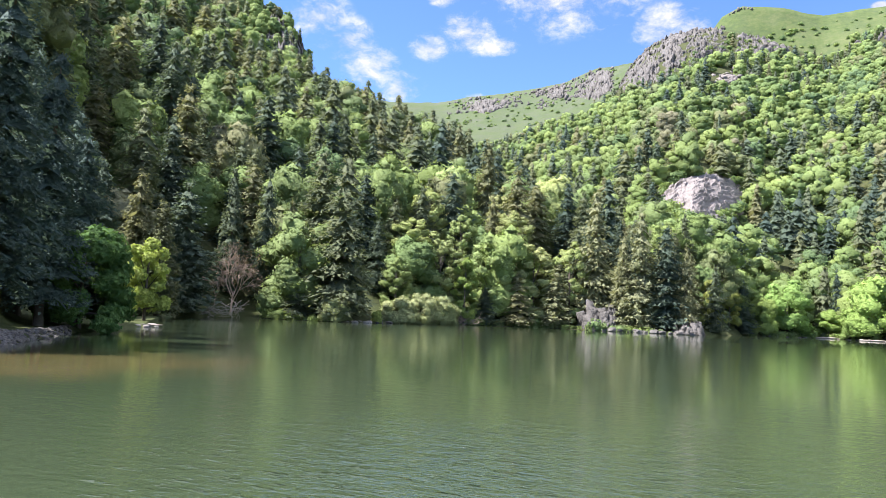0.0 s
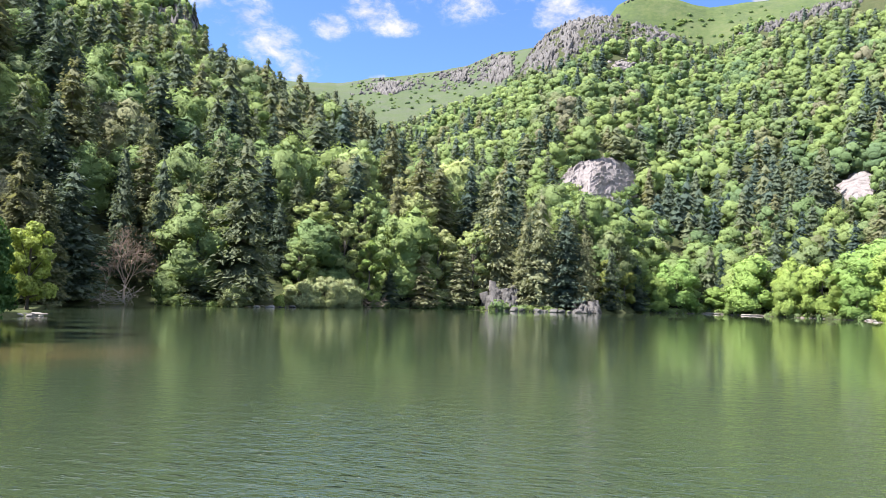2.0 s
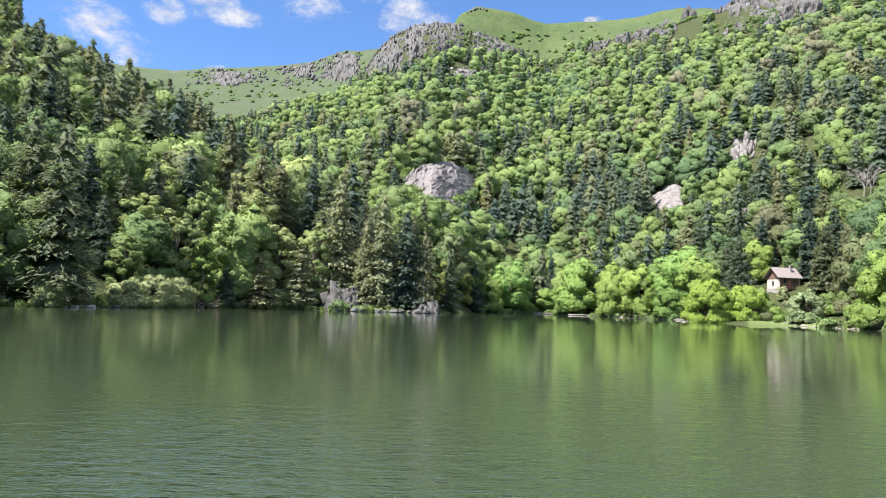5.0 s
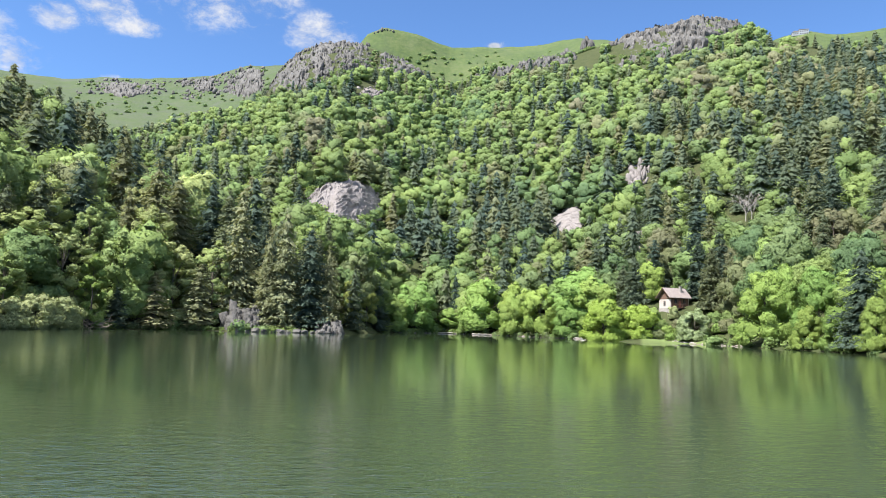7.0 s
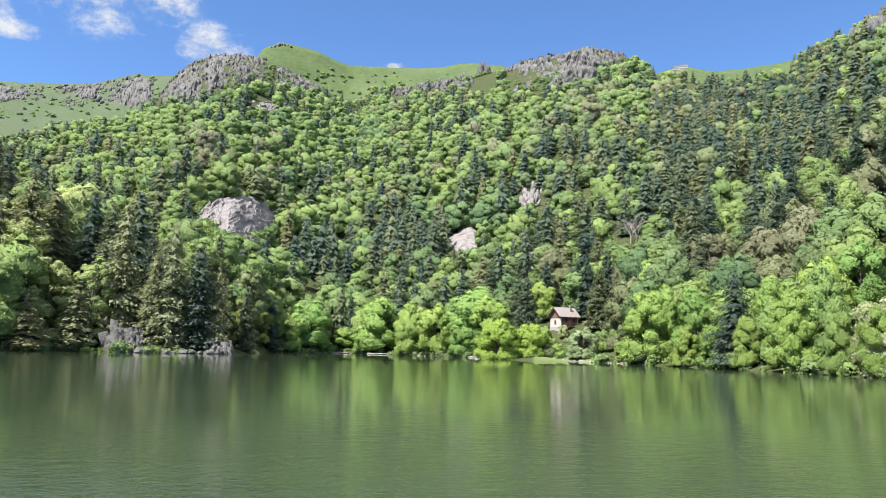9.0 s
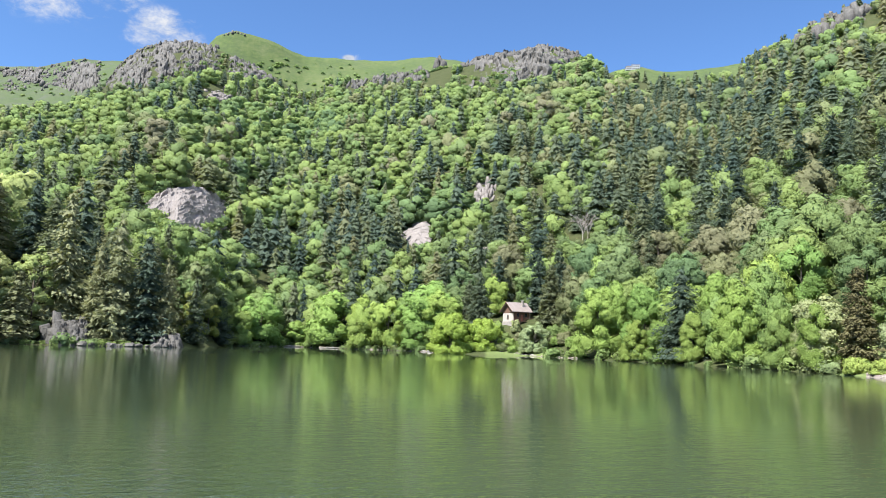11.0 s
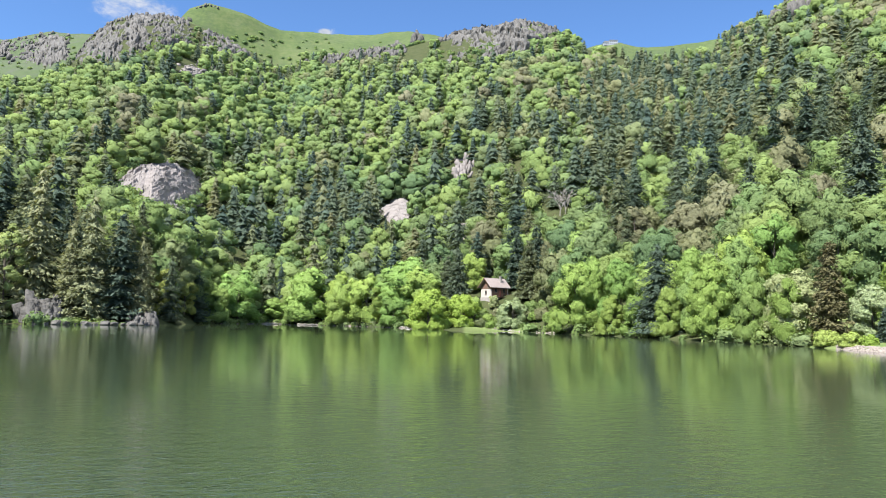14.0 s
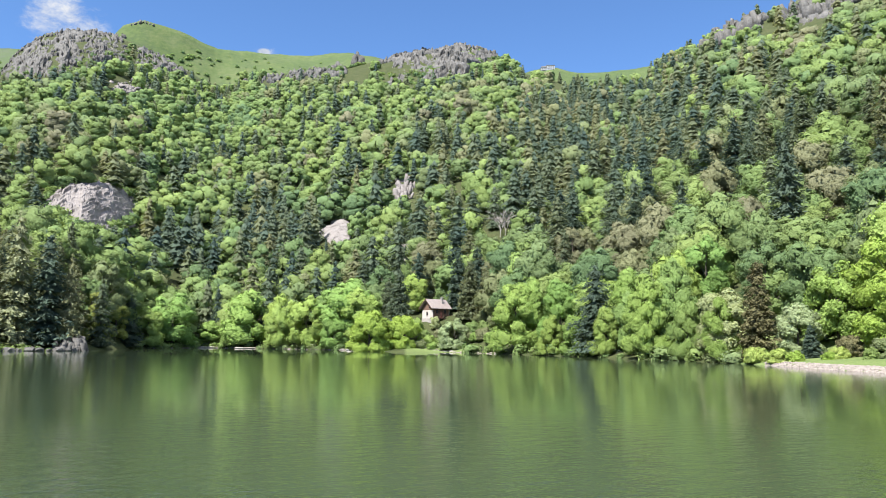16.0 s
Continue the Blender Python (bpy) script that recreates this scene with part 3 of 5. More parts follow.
SHRUB = [crown_arrays(crown_broad(90 + i, 3, (2.0, 2.4, 1.7)[i], 120, 0.36, 0.0, 6, 0, 0.8, 0.66)) for i in range(3)]


def grow(v, x, y, z, s, sz, turn):
    c, d = math.cos(turn), math.sin(turn)
    return np.stack([(v[:, 0] * c - v[:, 1] * d) * s + x, (v[:, 0] * d + v[:, 1] * c) * s + y, v[:, 2] * sz + z], 1)


class Wood:
    """Many trees joined into one mesh."""

    def __init__(self):
        self.v, self.f, self.t, self.nn, self.n = [], [], [], [], 0

    def add(self, proto, x, y, z, s, sz, turn, tint):
        v, f, n = proto
        self.v.append(grow(v, x, y, z, s, sz, turn))
        self.nn.append(grow(n, 0, 0, 0, 1, 1, turn))
        self.f.append(f + self.n)
        self.t.append(np.full(len(v), tint))
        self.n += len(v)

    def done(self, name, mat, label, category):
        ob = put_mesh(name, np.concatenate(self.v), np.concatenate(self.f), mat, smooth=True, normals=np.concatenate(self.nn), tint=np.concatenate(self.t))
        return tagged(ob, label, category, kind="stuff")


# trees that stand out one by one: azimuth, distance behind the waterline, radius, height
BRIGHT = [(5.5, 5, 7.4, 17.2), (8.1, 2, 4.8, 9.2), (11.0, 6, 8.8, 19.1), (13.1, 2, 4.5, 13.9), (15.2, 4, 5.9, 15.9), (18.2, 14, 8.8, 19.2), (17.3, 3, 4.2, 9.5), (3.9, 3, 4.4, 12.5), (9.5, 1.5, 3.4, 8.0),
          (31.4, 4, 5.7, 16.3), (34.1, 2, 2.8, 8.3), (35.9, 2, 3.0, 8.7), (38.2, 3, 3.0, 9.6), (41.3, 4, 4.6, 14.4), (44.1, 3, 2.7, 9.9), (46.4, 3, 3.0, 9.9), (32.6, 10, 4.6, 16), (34.8, 13, 4.8, 15), (39.9, 14, 4.6, 15), (43.2, 12, 4.6, 15.5)]
OLIVE = [(-22.6, 25, 6.1, 19.9), (-20.0, 11, 6.2, 21.5), (-16.1, 9, 6.6, 23.5), (-12.7, 8, 6.4, 23.5), (-9.9, 9, 5.6, 23.0), (-21.2, 40, 5.8, 24.1), (-14.6, 24, 6.6, 26.0), (-15.1, 40, 6.1, 24.6), (-23.4, 10, 3.9, 14.5), (-18.4, 24, 5.2, 23)]
FIRS = [(-4.6, 6, 6.4, 30.0), (-8.0, 12, 7.0, 34.5), (-1.3, 6, 3.8, 21.0), (2.6, 3, 4.6, 15.6), (0.7, 5, 4.0, 17), (-13.9, 2, 5.4, 13.5), (-10.9, 2.5, 5.6, 15.5), (-27.5, 12, 5.4, 21.2), (-25.0, 20, 4.1, 17.5), (-30.9, 2, 3.5, 12), (-36.1, 16, 4.8, 28), (-33.5, 14, 5.0, 29), (-5.9, 7, 4.6, 23),
        (-2.6, 10, 4.6, 25), (-16.4, 1.5, 4.2, 9.5), (8.6, 12, 3.2, 19.6), (-31.7, 16, 4.4, 22)]
GAPS = [(a, float(shore_r(a)) + d, 0.62 * w) for a, d, w, _ in BRIGHT + OLIVE + FIRS]
bright_label, olive_label, fir_label = "bright green broad-leaved tree overhanging the lake shore", "pale olive broad-leaved tree in young leaf on the spur", "tall dark green fir tree on the wooded spur"
for k, (a, d, w, h) in enumerate(BRIGHT):
    plant("near_beech" if a > 30 else "beech", k, shore_leaf, "beech_tree", bright_label, "bright trees along the shore", a, float(shore_r(a)) + d, w, h, 67 * k)
for k, (a, d, w, h) in enumerate(OLIVE):
    plant("tall_beech", k, olive_leaf, "beech_tree", olive_label, "pale trees on the spur", a, float(shore_r(a)) + d, w, h, 67 * k)
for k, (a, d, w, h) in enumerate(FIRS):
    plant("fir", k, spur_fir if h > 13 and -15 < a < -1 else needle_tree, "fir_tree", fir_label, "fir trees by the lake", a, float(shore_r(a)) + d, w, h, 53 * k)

# places: jittered rings; spacing grows with distance
CLEAR = [(-26.5, -19.2, 150, 176), (22.4, 27.6, 185, 219), (0.8, 3.4, 780, 850), (-66, -39.0, 40, 140), (-38.6, -34.0, 150, 180), (27.2, 29.9, 184, 214), (21.3, 23.4, 204, 236), (18.3, 21.6, 185, 212), (21.4, 24.0, 190, 208), (47.6, 58.5, 80, 122), (36.3, 38.6, 130, 152), (-8.6, -5.2, 185, 206), (-1.5, -0.2, 185, 203), (-42.5, -38.6, 150, 178)]
OPEN = [(29.8, 30.9, 7.9, 9.2), (-3.1, 2.6, 7.8, 10.7), (16.2, 18.3, 7.6, 8.9), (22.1, 22.8, 11.2, 12.6), (0.2, 2.2, 17.4, 18.5)]
crag_foot = table("-7.2:16.8 -6.6:17.0 -3.8:17.5 -1.2:18.5 1.6:19.7")
canopy = table("-60:29 -45:26.5 -39:22.3 -35:20.3 -31.1:19.1 -28.8:18.5 -26.5:17.6 -24.2:16.7 -22.4:16 -20.1:15.7 -18.2:14.9 -16.4:14.1 -14.1:12.9 -12.3:11.8 -10.1:11 -7.9:9.9 -6.1:8.7 -4.9:8.2 -2.4:7.2 -0.7:5.5 0.5:5.4 2.7:6.4 3.4:9 4:30")
crest_foot = table("20.3:19.4 22:19.7 24.7:19.9 27.6:20.9 30.4:21.6")
near, mids, fars = [], [], []
r = 52.0
while r < 1000:
    step = 9.3 + r * 0.0050
    dang = math.degrees(step / r)
    for az in np.arange(-60, 63, dang):
        if az < -1 and r > 60 and rng.uniform() < 0.16:
            continue
        a = az + rng.uniform(-0.45, 0.45) * dang
        q = r + rng.uniform(-0.45, 0.45) * step
        R0 = float(shore_r(a))
        top = float(spur_r(a)) if a < -1 else float(mid_r(a))
        limit = top + 25
        lo = R0 + (4 if a < 0 else 8.0)
        if a > 48:
            lo += 16
        behind = a < -1 and q > limit
        if q < lo or (q > limit and not (behind and q > top + (25 if a > -16 else 160) and q < float(mid_r(a)) and (a > -24 or a < -30.5))):
            continue
        if any(c[0] < a < c[1] and c[2] < q < c[3] for c in CLEAR):
            continue
        if q < R0 + 45 and any(abs(q - g[1]) < g[2] and abs(a - g[0]) * q / 57.3 < g[2] for g in GAPS):
            continue
        el = math.degrees(math.atan2(float(height(a, q)[0]) - EYE, q))
        if any(c[0] < a < c[1] and c[2] < el < c[3] and q > 262 for c in OPEN):
            continue
        if q > 840 and rng.uniform() < (q - 840) / 130:
            continue
        if -7.2 < a < 1.6 and el > float(crag_foot(a)) - 0.25 and q > 600:
            continue
        if 1.8 < a < 5.6 and el > 19.0 and q > 700:
            continue
        if behind and el + 2.4 < float(canopy(a)):
            continue
        if 20.3 < a < 30.4 and el > float(crest_foot(a)) - 0.45:
            continue
        if 11 < a < 20.3 and el > float(mid_el(a)) - 1.1 and rng.uniform() < 0.75:
            continue
        if 31.5 < a < 42 and el > float(mid_el(a)) - 1.1 and rng.uniform() < 0.7:
            continue
        if 17.6 < a < 19.9 and el > float(mid_el(a)) - 2.0 and q > 700:
            continue
        if 45.3 < a < 58 and el > float(mid_el(a)) - 2.3 and rng.uniform() < 0.84:
            continue
        (near if q < 205 or (a < -20 and q < 230) else mids if a < 0 and q < 520 else fars).append((q, a, el))
    r += step * 0.84

broad_wood, fir_wood = Wood(), Wood()
# stands of fir on the open slope: azimuth, elevation, half widths, share
STANDS = [(7.0, 6.6, 4.6, 2.5, 0.84), (12.6, 7.4, 4.0, 2.9, 0.84), (6.8, 10.2, 3.2, 2.2, 0.46), (26.8, 12.4, 5.0, 4.2, 0.68), (31.6, 8.8, 3.8, 2.6, 0.57), (39.0, 15.5, 7.0, 4.0, 0.82), (46.5, 14.0, 7.0, 6.0, 0.72), (-1.2, 12.4, 3.4, 1.4, 0.42), (20.3, 5.4, 2.6, 1.8, 0.38), (34.0, 13.5, 4.5, 4.0, 0.70), (4.0, 3.4, 2.0, 1.6, 0.46), (17.5, 12.0, 3.0, 1.5, 0.38), (52.0, 8.0, 5.0, 4.0, 0.38), (2.0, 6.0, 2.5, 1.3, 0.61)]


def fir_share(a, q, el):
    if a < -1 and q < float(spur_r(a)) + 25:
        if -24 < a < -9 and q < float(shore_r(a)) + 24:
            return 0.25
        return 0.90 if a > -9 else 0.80 if el > float(canopy(a)) - 4.5 and a > -28 else 0.62 if a > -26 else 0.45
    if a > 28 and q < float(shore_r(a)) + 60:
        return 0.04
    if a > 0 and q < float(shore_r(a)) + 30:
        return 0.10
    share = 0.32 if el < 13.5 else 0.22
    for c in STANDS:
        d = ((a - c[0]) / c[2]) ** 2 + ((el - c[1]) / c[3]) ** 2
        share = max(share, c[4] * min(1.0, 1.6 - d))
    return share


count = {True: 0, False: 0}
for q, a, el in sorted(near) + mids + fars:
    x, y, z = spot(a, q)
    px, py = np.array([x]), np.array([y])
    spur = a < -1 and q < 560 and q < float(spur_r(a)) + 60
    fir = rng.uniform() < fir_share(a, q, el) + 0.22 * float(wobble(px, py, 32.0)[0])
    size, turn, tint = rng.uniform(0.80, 1.30), rng.uniform(0, 6.28), rng.uniform()
    if not fir:
        tint = 0.42 + 0.36 * float(wobble(px, py, 60.0)[0]) + rng.normal(0, 0.17)
        if (22 < a < 37 and 11.5 < el < 19.5) or (-5 < a < 2.5 and 10.8 < el < 15):
            tint += 0.36 * rng.uniform(0.2, 1.2)
        if a > 33 and el > 8.5:
            tint += 0.22 * rng.uniform(0.2, 1.3)
        tint = min(1.0, max(0.0, tint))
    elif spur and a < -22:
        # only the lighter tints: brightens the left spur through the needle colour
        tint = 0.45 + 0.55 * tint
    high = np.clip((q - 450) / 450, 0, 1)
    size *= 1 - 0.20 * high
    if spur:
        size *= 1.16 if fir else 1.16
    elif q < 330:
        size *= 0.88 if a < 28 or q > float(shore_r(a)) + 30 else 0.72
    k = int(rng.integers(0, 12))
    # crowns stay below the known line of the tree tops in front of open rock and along the spur
    cap = 60.0
    if a < 3.4 and q < float(spur_r(min(a, 3.0))) + 22:
        cap = float(canopy(a)) + rng.uniform(-0.9, 0.45)
    for c in OPEN:
        if c[0] - 0.4 < a < c[1] + 0.4 and el < c[2]:
            cap = min(cap, c[2] + 0.45)
    if cap < 60:
        size = min(size, (EYE + q * math.tan(radians(cap)) - z) / ((22 if fir else 15) * 1.05))
        if size < 0.16:
            continue
    if q < 250 and count[fir] < (160 if fir else 300):
        count[fir] += 1
        w, h = size * rng.uniform(0.9, 1.12), size * rng.uniform(0.88, 1.15)
        if fir:
            plant("fir", k, needle_tree, "fir_tree", "dark green fir tree in the lakeside wood", "fir trees by the lake", a, q, 5.8 * w, 20.5 * h, math.degrees(turn))
        else:
            mat, lab, grp = (shore_leaf, bright_label, "bright trees along the shore") if a > 3 and q < float(shore_r(a)) + 16 + 22 * (k % 3 == 0) else (leaf_tree, "broad-leaved tree in fresh green spring leaf", "broad-leaved trees by the lake") if k % 2 or a < -24 or a > -9 else (olive_leaf, olive_label, "pale trees on the spur")
            plant("beech", k, mat, "beech_tree", lab, grp, a, q, 6.0 * w, 15 * h, math.degrees(turn))
    else:
        mid = a < 0 and q < 420 or q < 330
        protos = (FIR_M if mid else FIR_F) if fir else (BEECH_M if mid else BEECH_F)
        (fir_wood if fir else broad_wood).add(protos[k % 3], x, y, z - 0.4, size * rng.uniform(0.88, 1.15), size * rng.uniform(0.85, 1.15) * (0.94 if fir else 1.0), turn, tint)
# low shrubs along the waterline
for a in np.concatenate([np.arange(3.4, 18.2, 0.55), np.arange(27.8, 47.4, 1.3), np.arange(-33, -28, 0.7), np.arange(-17.4, -2, 0.6)]):
    a = float(a) + rng.uniform(-0.2, 0.2)
    q = float(shore_r(a)) + rng.uniform(0.3, 1.6)
    x, y, z = spot(a, q)
    s = rng.uniform(0.10, 0.24)
    broad_wood.add(SHRUB[int(rng.integers(0, 3))], x, y, z - 0.3, s * 4.4, s * rng.uniform(2.6, 4.6), rng.uniform(0, 6), rng.uniform(0.1, 0.8))
# dwarf shrubs: on the far meadow, along the tree line, on the crag's foot and the rock crest, round the bare slab
for k in range(900):
    if k < 420:
        a, lo = rng.uniform(-20, -6.5), 1000
        e = rng.uniform(14.0, float(far_el(a)) - 0.2)
        if rng.uniform() > 0.45 + 0.55 * math.sin(a * 2.1) * math.sin(e * 5.0):
            continue
    elif k < 520:
        a, e, lo = rng.uniform(5, 20), rng.uniform(18.9, 21.0), 850
    elif k < 640:
        a, lo = rng.uniform(-7, 6), 620
        e = float(crag_foot(min(a, 1.6))) + rng.uniform(-0.6, 0.9)
    elif k < 830:
        a, lo = rng.uniform(20, 31), 620
        e = float(crest_foot(a)) + rng.uniform(-0.8, 1.0) + (0.7 if a > 26.5 else 0)
    else:
        t = rng.uniform(0, 6.28)
        a, e, lo = -0.2 + 2.9 * math.cos(t), 9.1 + 1.75 * math.sin(t), 262
    hit = np.arange(lo, 1500, 6.0)
    hs = np.degrees(np.arctan2(height(np.full_like(hit, a), hit) - EYE, hit))
    w = np.nonzero(hs > e)[0]
    if len(w):
        x, y, z = spot(a, float(hit[w[0]]))
        s = rng.uniform(0.14, 0.40)
        broad_wood.add(SHRUB[k % 3], x, y, z - 0.5, s * 5, s * 4, rng.uniform(0, 6), rng.uniform(0, 0.5))
broad_wood.done("broadleaf_forest", leaf_wood, "bright green broad-leaved forest covering the mountain slope", "forest")
fir_wood.done("fir_forest", needle_wood, "dark green fir forest scattered over the mountain slope", "forest")


# ---- rocks ----
RAYS = {}


def ray(key):
    if key not in RAYS:
        r = np.arange(float(shore_r(key / 8)), 1650, 2.0)
        RAYS[key] = r, np.degrees(np.arctan2(height(np.full_like(r, key / 8), r) - EYE, r))
    return RAYS[key]


def r_at(az, el, lo=20.0):
    """Distance at which the ground first reaches an elevation seen from the dam."""
    k, out = math.floor(az * 8), []
    for key in (k, k + 1):
        r, e = ray(key)
        hit = np.nonzero((e >= el) & (r >= lo))[0]
        if not len(hit):
            return float(far_r(az))
        i = hit[0]
        f = (el - e[i - 1]) / max(1e-6, e[i] - e[i - 1]) if i else 0.0
        out.append(float(r[i] - 2.0 * (1 - min(1.0, max(0.0, f)))))
    f = az * 8 - k
    return out[0] * (1 - f) + out[1] * f if abs(out[0] - out[1]) < 60 else out[round(f)]


CUBE = np.array([(x, y, z) for x in (-1, 1) for y in (-1, 1) for z in (-1, 1)], float)
CUBE_F = np.array([(0, 1, 3, 2), (4, 6, 7, 5), (0, 4, 5, 1), (2, 3, 7, 6), (0, 2, 6, 4), (1, 5, 7, 3)])


def crag(name, spots, size, label, mat, seed, tall=1.5, category="rock"):
    """Angular blocks standing out of the slope, joined; spots: (azimuth, distance, scale)."""
    g = np.random.default_rng(seed)
    V, F = [], []
    for a, q, s in spots:
        x, y, z = spot(a, q)
        for rep in range(2):
            w = size * s * g.uniform(0.5, 1.15)
            v = CUBE * (w * g.uniform(0.35, 0.7), w * g.uniform(0.35, 0.7), w * tall * g.uniform(0.5, 1.0))
            v[CUBE[:, 2] > 0, :2] *= g.uniform(0.25, 0.75)
            v = v + g.normal(0, 0.13 * w, v.shape)
            t, l = g.uniform(0, 6.28), g.normal(0, 0.22, 2)
            m = np.array(Euler((l[0], l[1], t)).to_matrix())
            v = v @ m.T + (x + g.normal(0, 0.4) * w, y + g.normal(0, 0.4) * w, z + w * tall * 0.15)
            F.append(CUBE_F + 8 * len(V))
            V.append(v)
    ob = put_mesh(name, np.concatenate(V), np.concatenate(F), mat)
    return tagged(ob, label, category, kind="stuff")


def field(az0, az1, lo, hi, count, seed, near=500.0):
    """Random places on the slope between two azimuths and two elevations (functions of azimuth)."""
    g, out = np.random.default_rng(seed), []
    for _ in range(count):
        a = g.uniform(az0, az1)
        l, h = lo(a), hi(a)
        if h <= l:
            continue
        out.append((a, r_at(a, g.uniform(l, h), near) + 3, g.uniform(0.6, 1.3)))
    return out


def cliff(name, az0, az1, foot, crest, push, label, mat, seed, nu=190, nv=64, cols=24, rows=9, near=500.0):
    """A broken rock face on the slope: upright blocks of uneven depth, cracks between them, the rim sunk into the ground."""
    V = np.zeros((nv, nu, 3))
    for i in range(nu):
        u = i / (nu - 1)
        a = az0 + (az1 - az0) * u
        lo, hi = float(foot(a)), float(crest(a))
        for j in range(nv):
            v = j / (nv - 1)
            wu, wv = noise.noise(Vector((u * 9, v * 5, seed))) * 1.5, noise.noise(Vector((u * 9, v * 5, seed + 7))) * 1.5
            q = r_at(a, lo + (hi - lo) * v, near)
            x, y, z = q * math.sin(radians(a)), q * math.cos(radians(a)), 0
            c1 = noise.cell(Vector((u * cols + wu * 1.6, v * rows + wv * 1.3 + 40, seed)))
            c2 = noise.cell(Vector((u * cols * 2.3 + wu * 2.5 + 90, v * rows * 2.1 + wv * 2.0 + 20, seed)))
            big = noise.noise(Vector((u * cols * 0.28, v * 1.2, seed + 3)))
            small = noise.noise(Vector((u * cols * 3, v * rows * 4, seed + 5)))
            rim = min(1.0, 7 * min(u, 1 - u) + 0.25 * wu, 5 * v + 0.5 * wv + 0.1)
            c3 = noise.cell(Vector((u * cols * 4.6 + wu * 4 + 30, v * rows * 4.0 + wv * 3.0 + 50, seed)))
            d = push * (0.30 + 0.8 * big + 0.50 * c1 + 0.34 * c2 + 0.14 * c3 + 0.14 * small) - push * 1.3 * (1 - max(0.0, rim))
            V[j, i] = (x - 1.0 * d * math.sin(radians(a)), y - 1.0 * d * math.cos(radians(a)), float(EYE + q * math.tan(radians(lo + (hi - lo) * v))) + 0.30 * d)
    ids = np.arange(nu * nv).reshape(nv, nu)
    F = np.stack([ids[:-1, :-1], ids[:-1, 1:], ids[1:, 1:], ids[1:, :-1]], -1).reshape(-1, 4)
    return tagged(put_mesh(name, V.reshape(-1, 3), F, mat), label, "rock")


cliff("rock_crag", -7.1, 1.7, crag_foot, lambda a: float(mid_el(a)) + 0.02, 6.5, "large jagged grey rock crag below the grassy summit", rock, 1.0, 220, 80, 32, 13)
cliff("rock_crag", 1.7, 5.9, table("1.7:19.5 3:19.2 5.9:19.1"), table("1.7:20.7 3:20.6 5.9:19.5"), 6.0, "jagged grey rock outcrop at the edge of the meadow", rock, 2.0, 80, 30, 14, 5)
cliff("rock_crag", 20.3, 30.4, table("20.3:19.5 22:19.8 24.7:19.7 27.6:20.4 30.4:21.2"), lambda a: float(mid_el(a)) + 0.02, 10.0, "broken grey rock crest with vertical buttresses above the woods", rock, 3.0, 180, 50, 15, 5)
cliff("rock_crag", 46.4, 50.5, lambda a: float(mid_el(a)) - 0.7, lambda a: float(mid_el(a)), 5.0, "grey rocks showing between trees on the skyline", rock, 4.0, 60, 20, 10, 3)
cliff("rock_crag", 51.0, 56.0, lambda a: float(mid_el(a)) - 1.2, lambda a: float(mid_el(a)), 5.0, "grey rocks showing between trees on the skyline", rock, 5.0, 60, 20, 10, 3)
cliff("rock_cliff", -34.8, -31.0, lambda a: float(mid_el(a)) - 2.8, lambda a: float(mid_el(a)), 9.0, "dark wooded cliff at the end of a high spur", rock, 6.0, 70, 40, 10, 6, 600)
cliff("rock_band", -13.4, -10.2, table("-13.4:16.9 -11:16.7 -10.2:16.9"), lambda a: float(far_el(a)) - 0.25, 9.0, "grey rock band under the far ridge", rock, 7.0, 90, 30, 14, 4, 1000)
cliff("rock_band", -10.0, -6.9, table("-10:16.5 -8.5:16.4 -6.9:17.2"), lambda a: float(far_el(a)) - 0.35, 9.0, "grey rock band under the far ridge", rock, 8.0, 60, 24, 9, 4, 1000)
cliff("rock_band", -18.8, -15.0, table("-18.8:15.8 -17:15.4 -15:16.2"), lambda a: float(far_el(a)) - 0.4, 8.0, "grey rock band under the far ridge", rock, 9.0, 80, 20, 12, 3, 1000)
crag("rock_outcrop", field(-12.9, -7.0, lambda a: float(far_el(a)) - 1.7, lambda a: float(far_el(a)) - 0.15, 200, 41, 1000), 4.6, "grey rocks strewn under the far ridge", rock, 41, 0.9)
crag("rock_outcrop", field(-20.0, -13.0, lambda a: float(far_el(a)) - 1.2, lambda a: float(far_el(a)) - 0.2, 90, 42, 1000), 4.2, "grey rocks strewn under the far ridge", rock, 42, 0.9)
crag("crest_rocks", field(-5.4, 1.2, lambda a: float(mid_el(a)) - 0.25, lambda a: float(mid_el(a)), 80, 31), 3.2, "broken rocks along the top of the crag", rock, 31, 1.2)
crag("crest_rocks", field(20.6, 30.0, lambda a: float(mid_el(a)) - 0.3, lambda a: float(mid_el(a)), 110, 32), 3.4, "broken rocks along the top of the crag", rock, 32, 1.4)
crag("crest_rocks", field(46.0, 50.4, lambda a: float(mid_el(a)) - 0.6, lambda a: float(mid_el(a)) - 0.02, 70, 33), 6.0, "broken grey rocks on the wooded skyline", rock, 33, 1.6)
crag("crest_rocks", field(51.5, 57.0, lambda a: float(mid_el(a)) - 0.8, lambda a: float(mid_el(a)) - 0.02, 90, 34), 6.0, "broken grey rocks on the wooded skyline", rock, 34, 1.6)
crag("rock_pinnacle", [(18.7 + d, float(mid_r(18.7)) - 6, s) for d, s in ((-0.2, 0.9), (0, 1.4), (0.15, 1.2), (0.3, 0.8), (-0.4, 0.7), (0.05, 1.1), (-0.1, 0.9))], 6.5, "lone grey rock pinnacle on the skyline", rock, 14, 1.7)
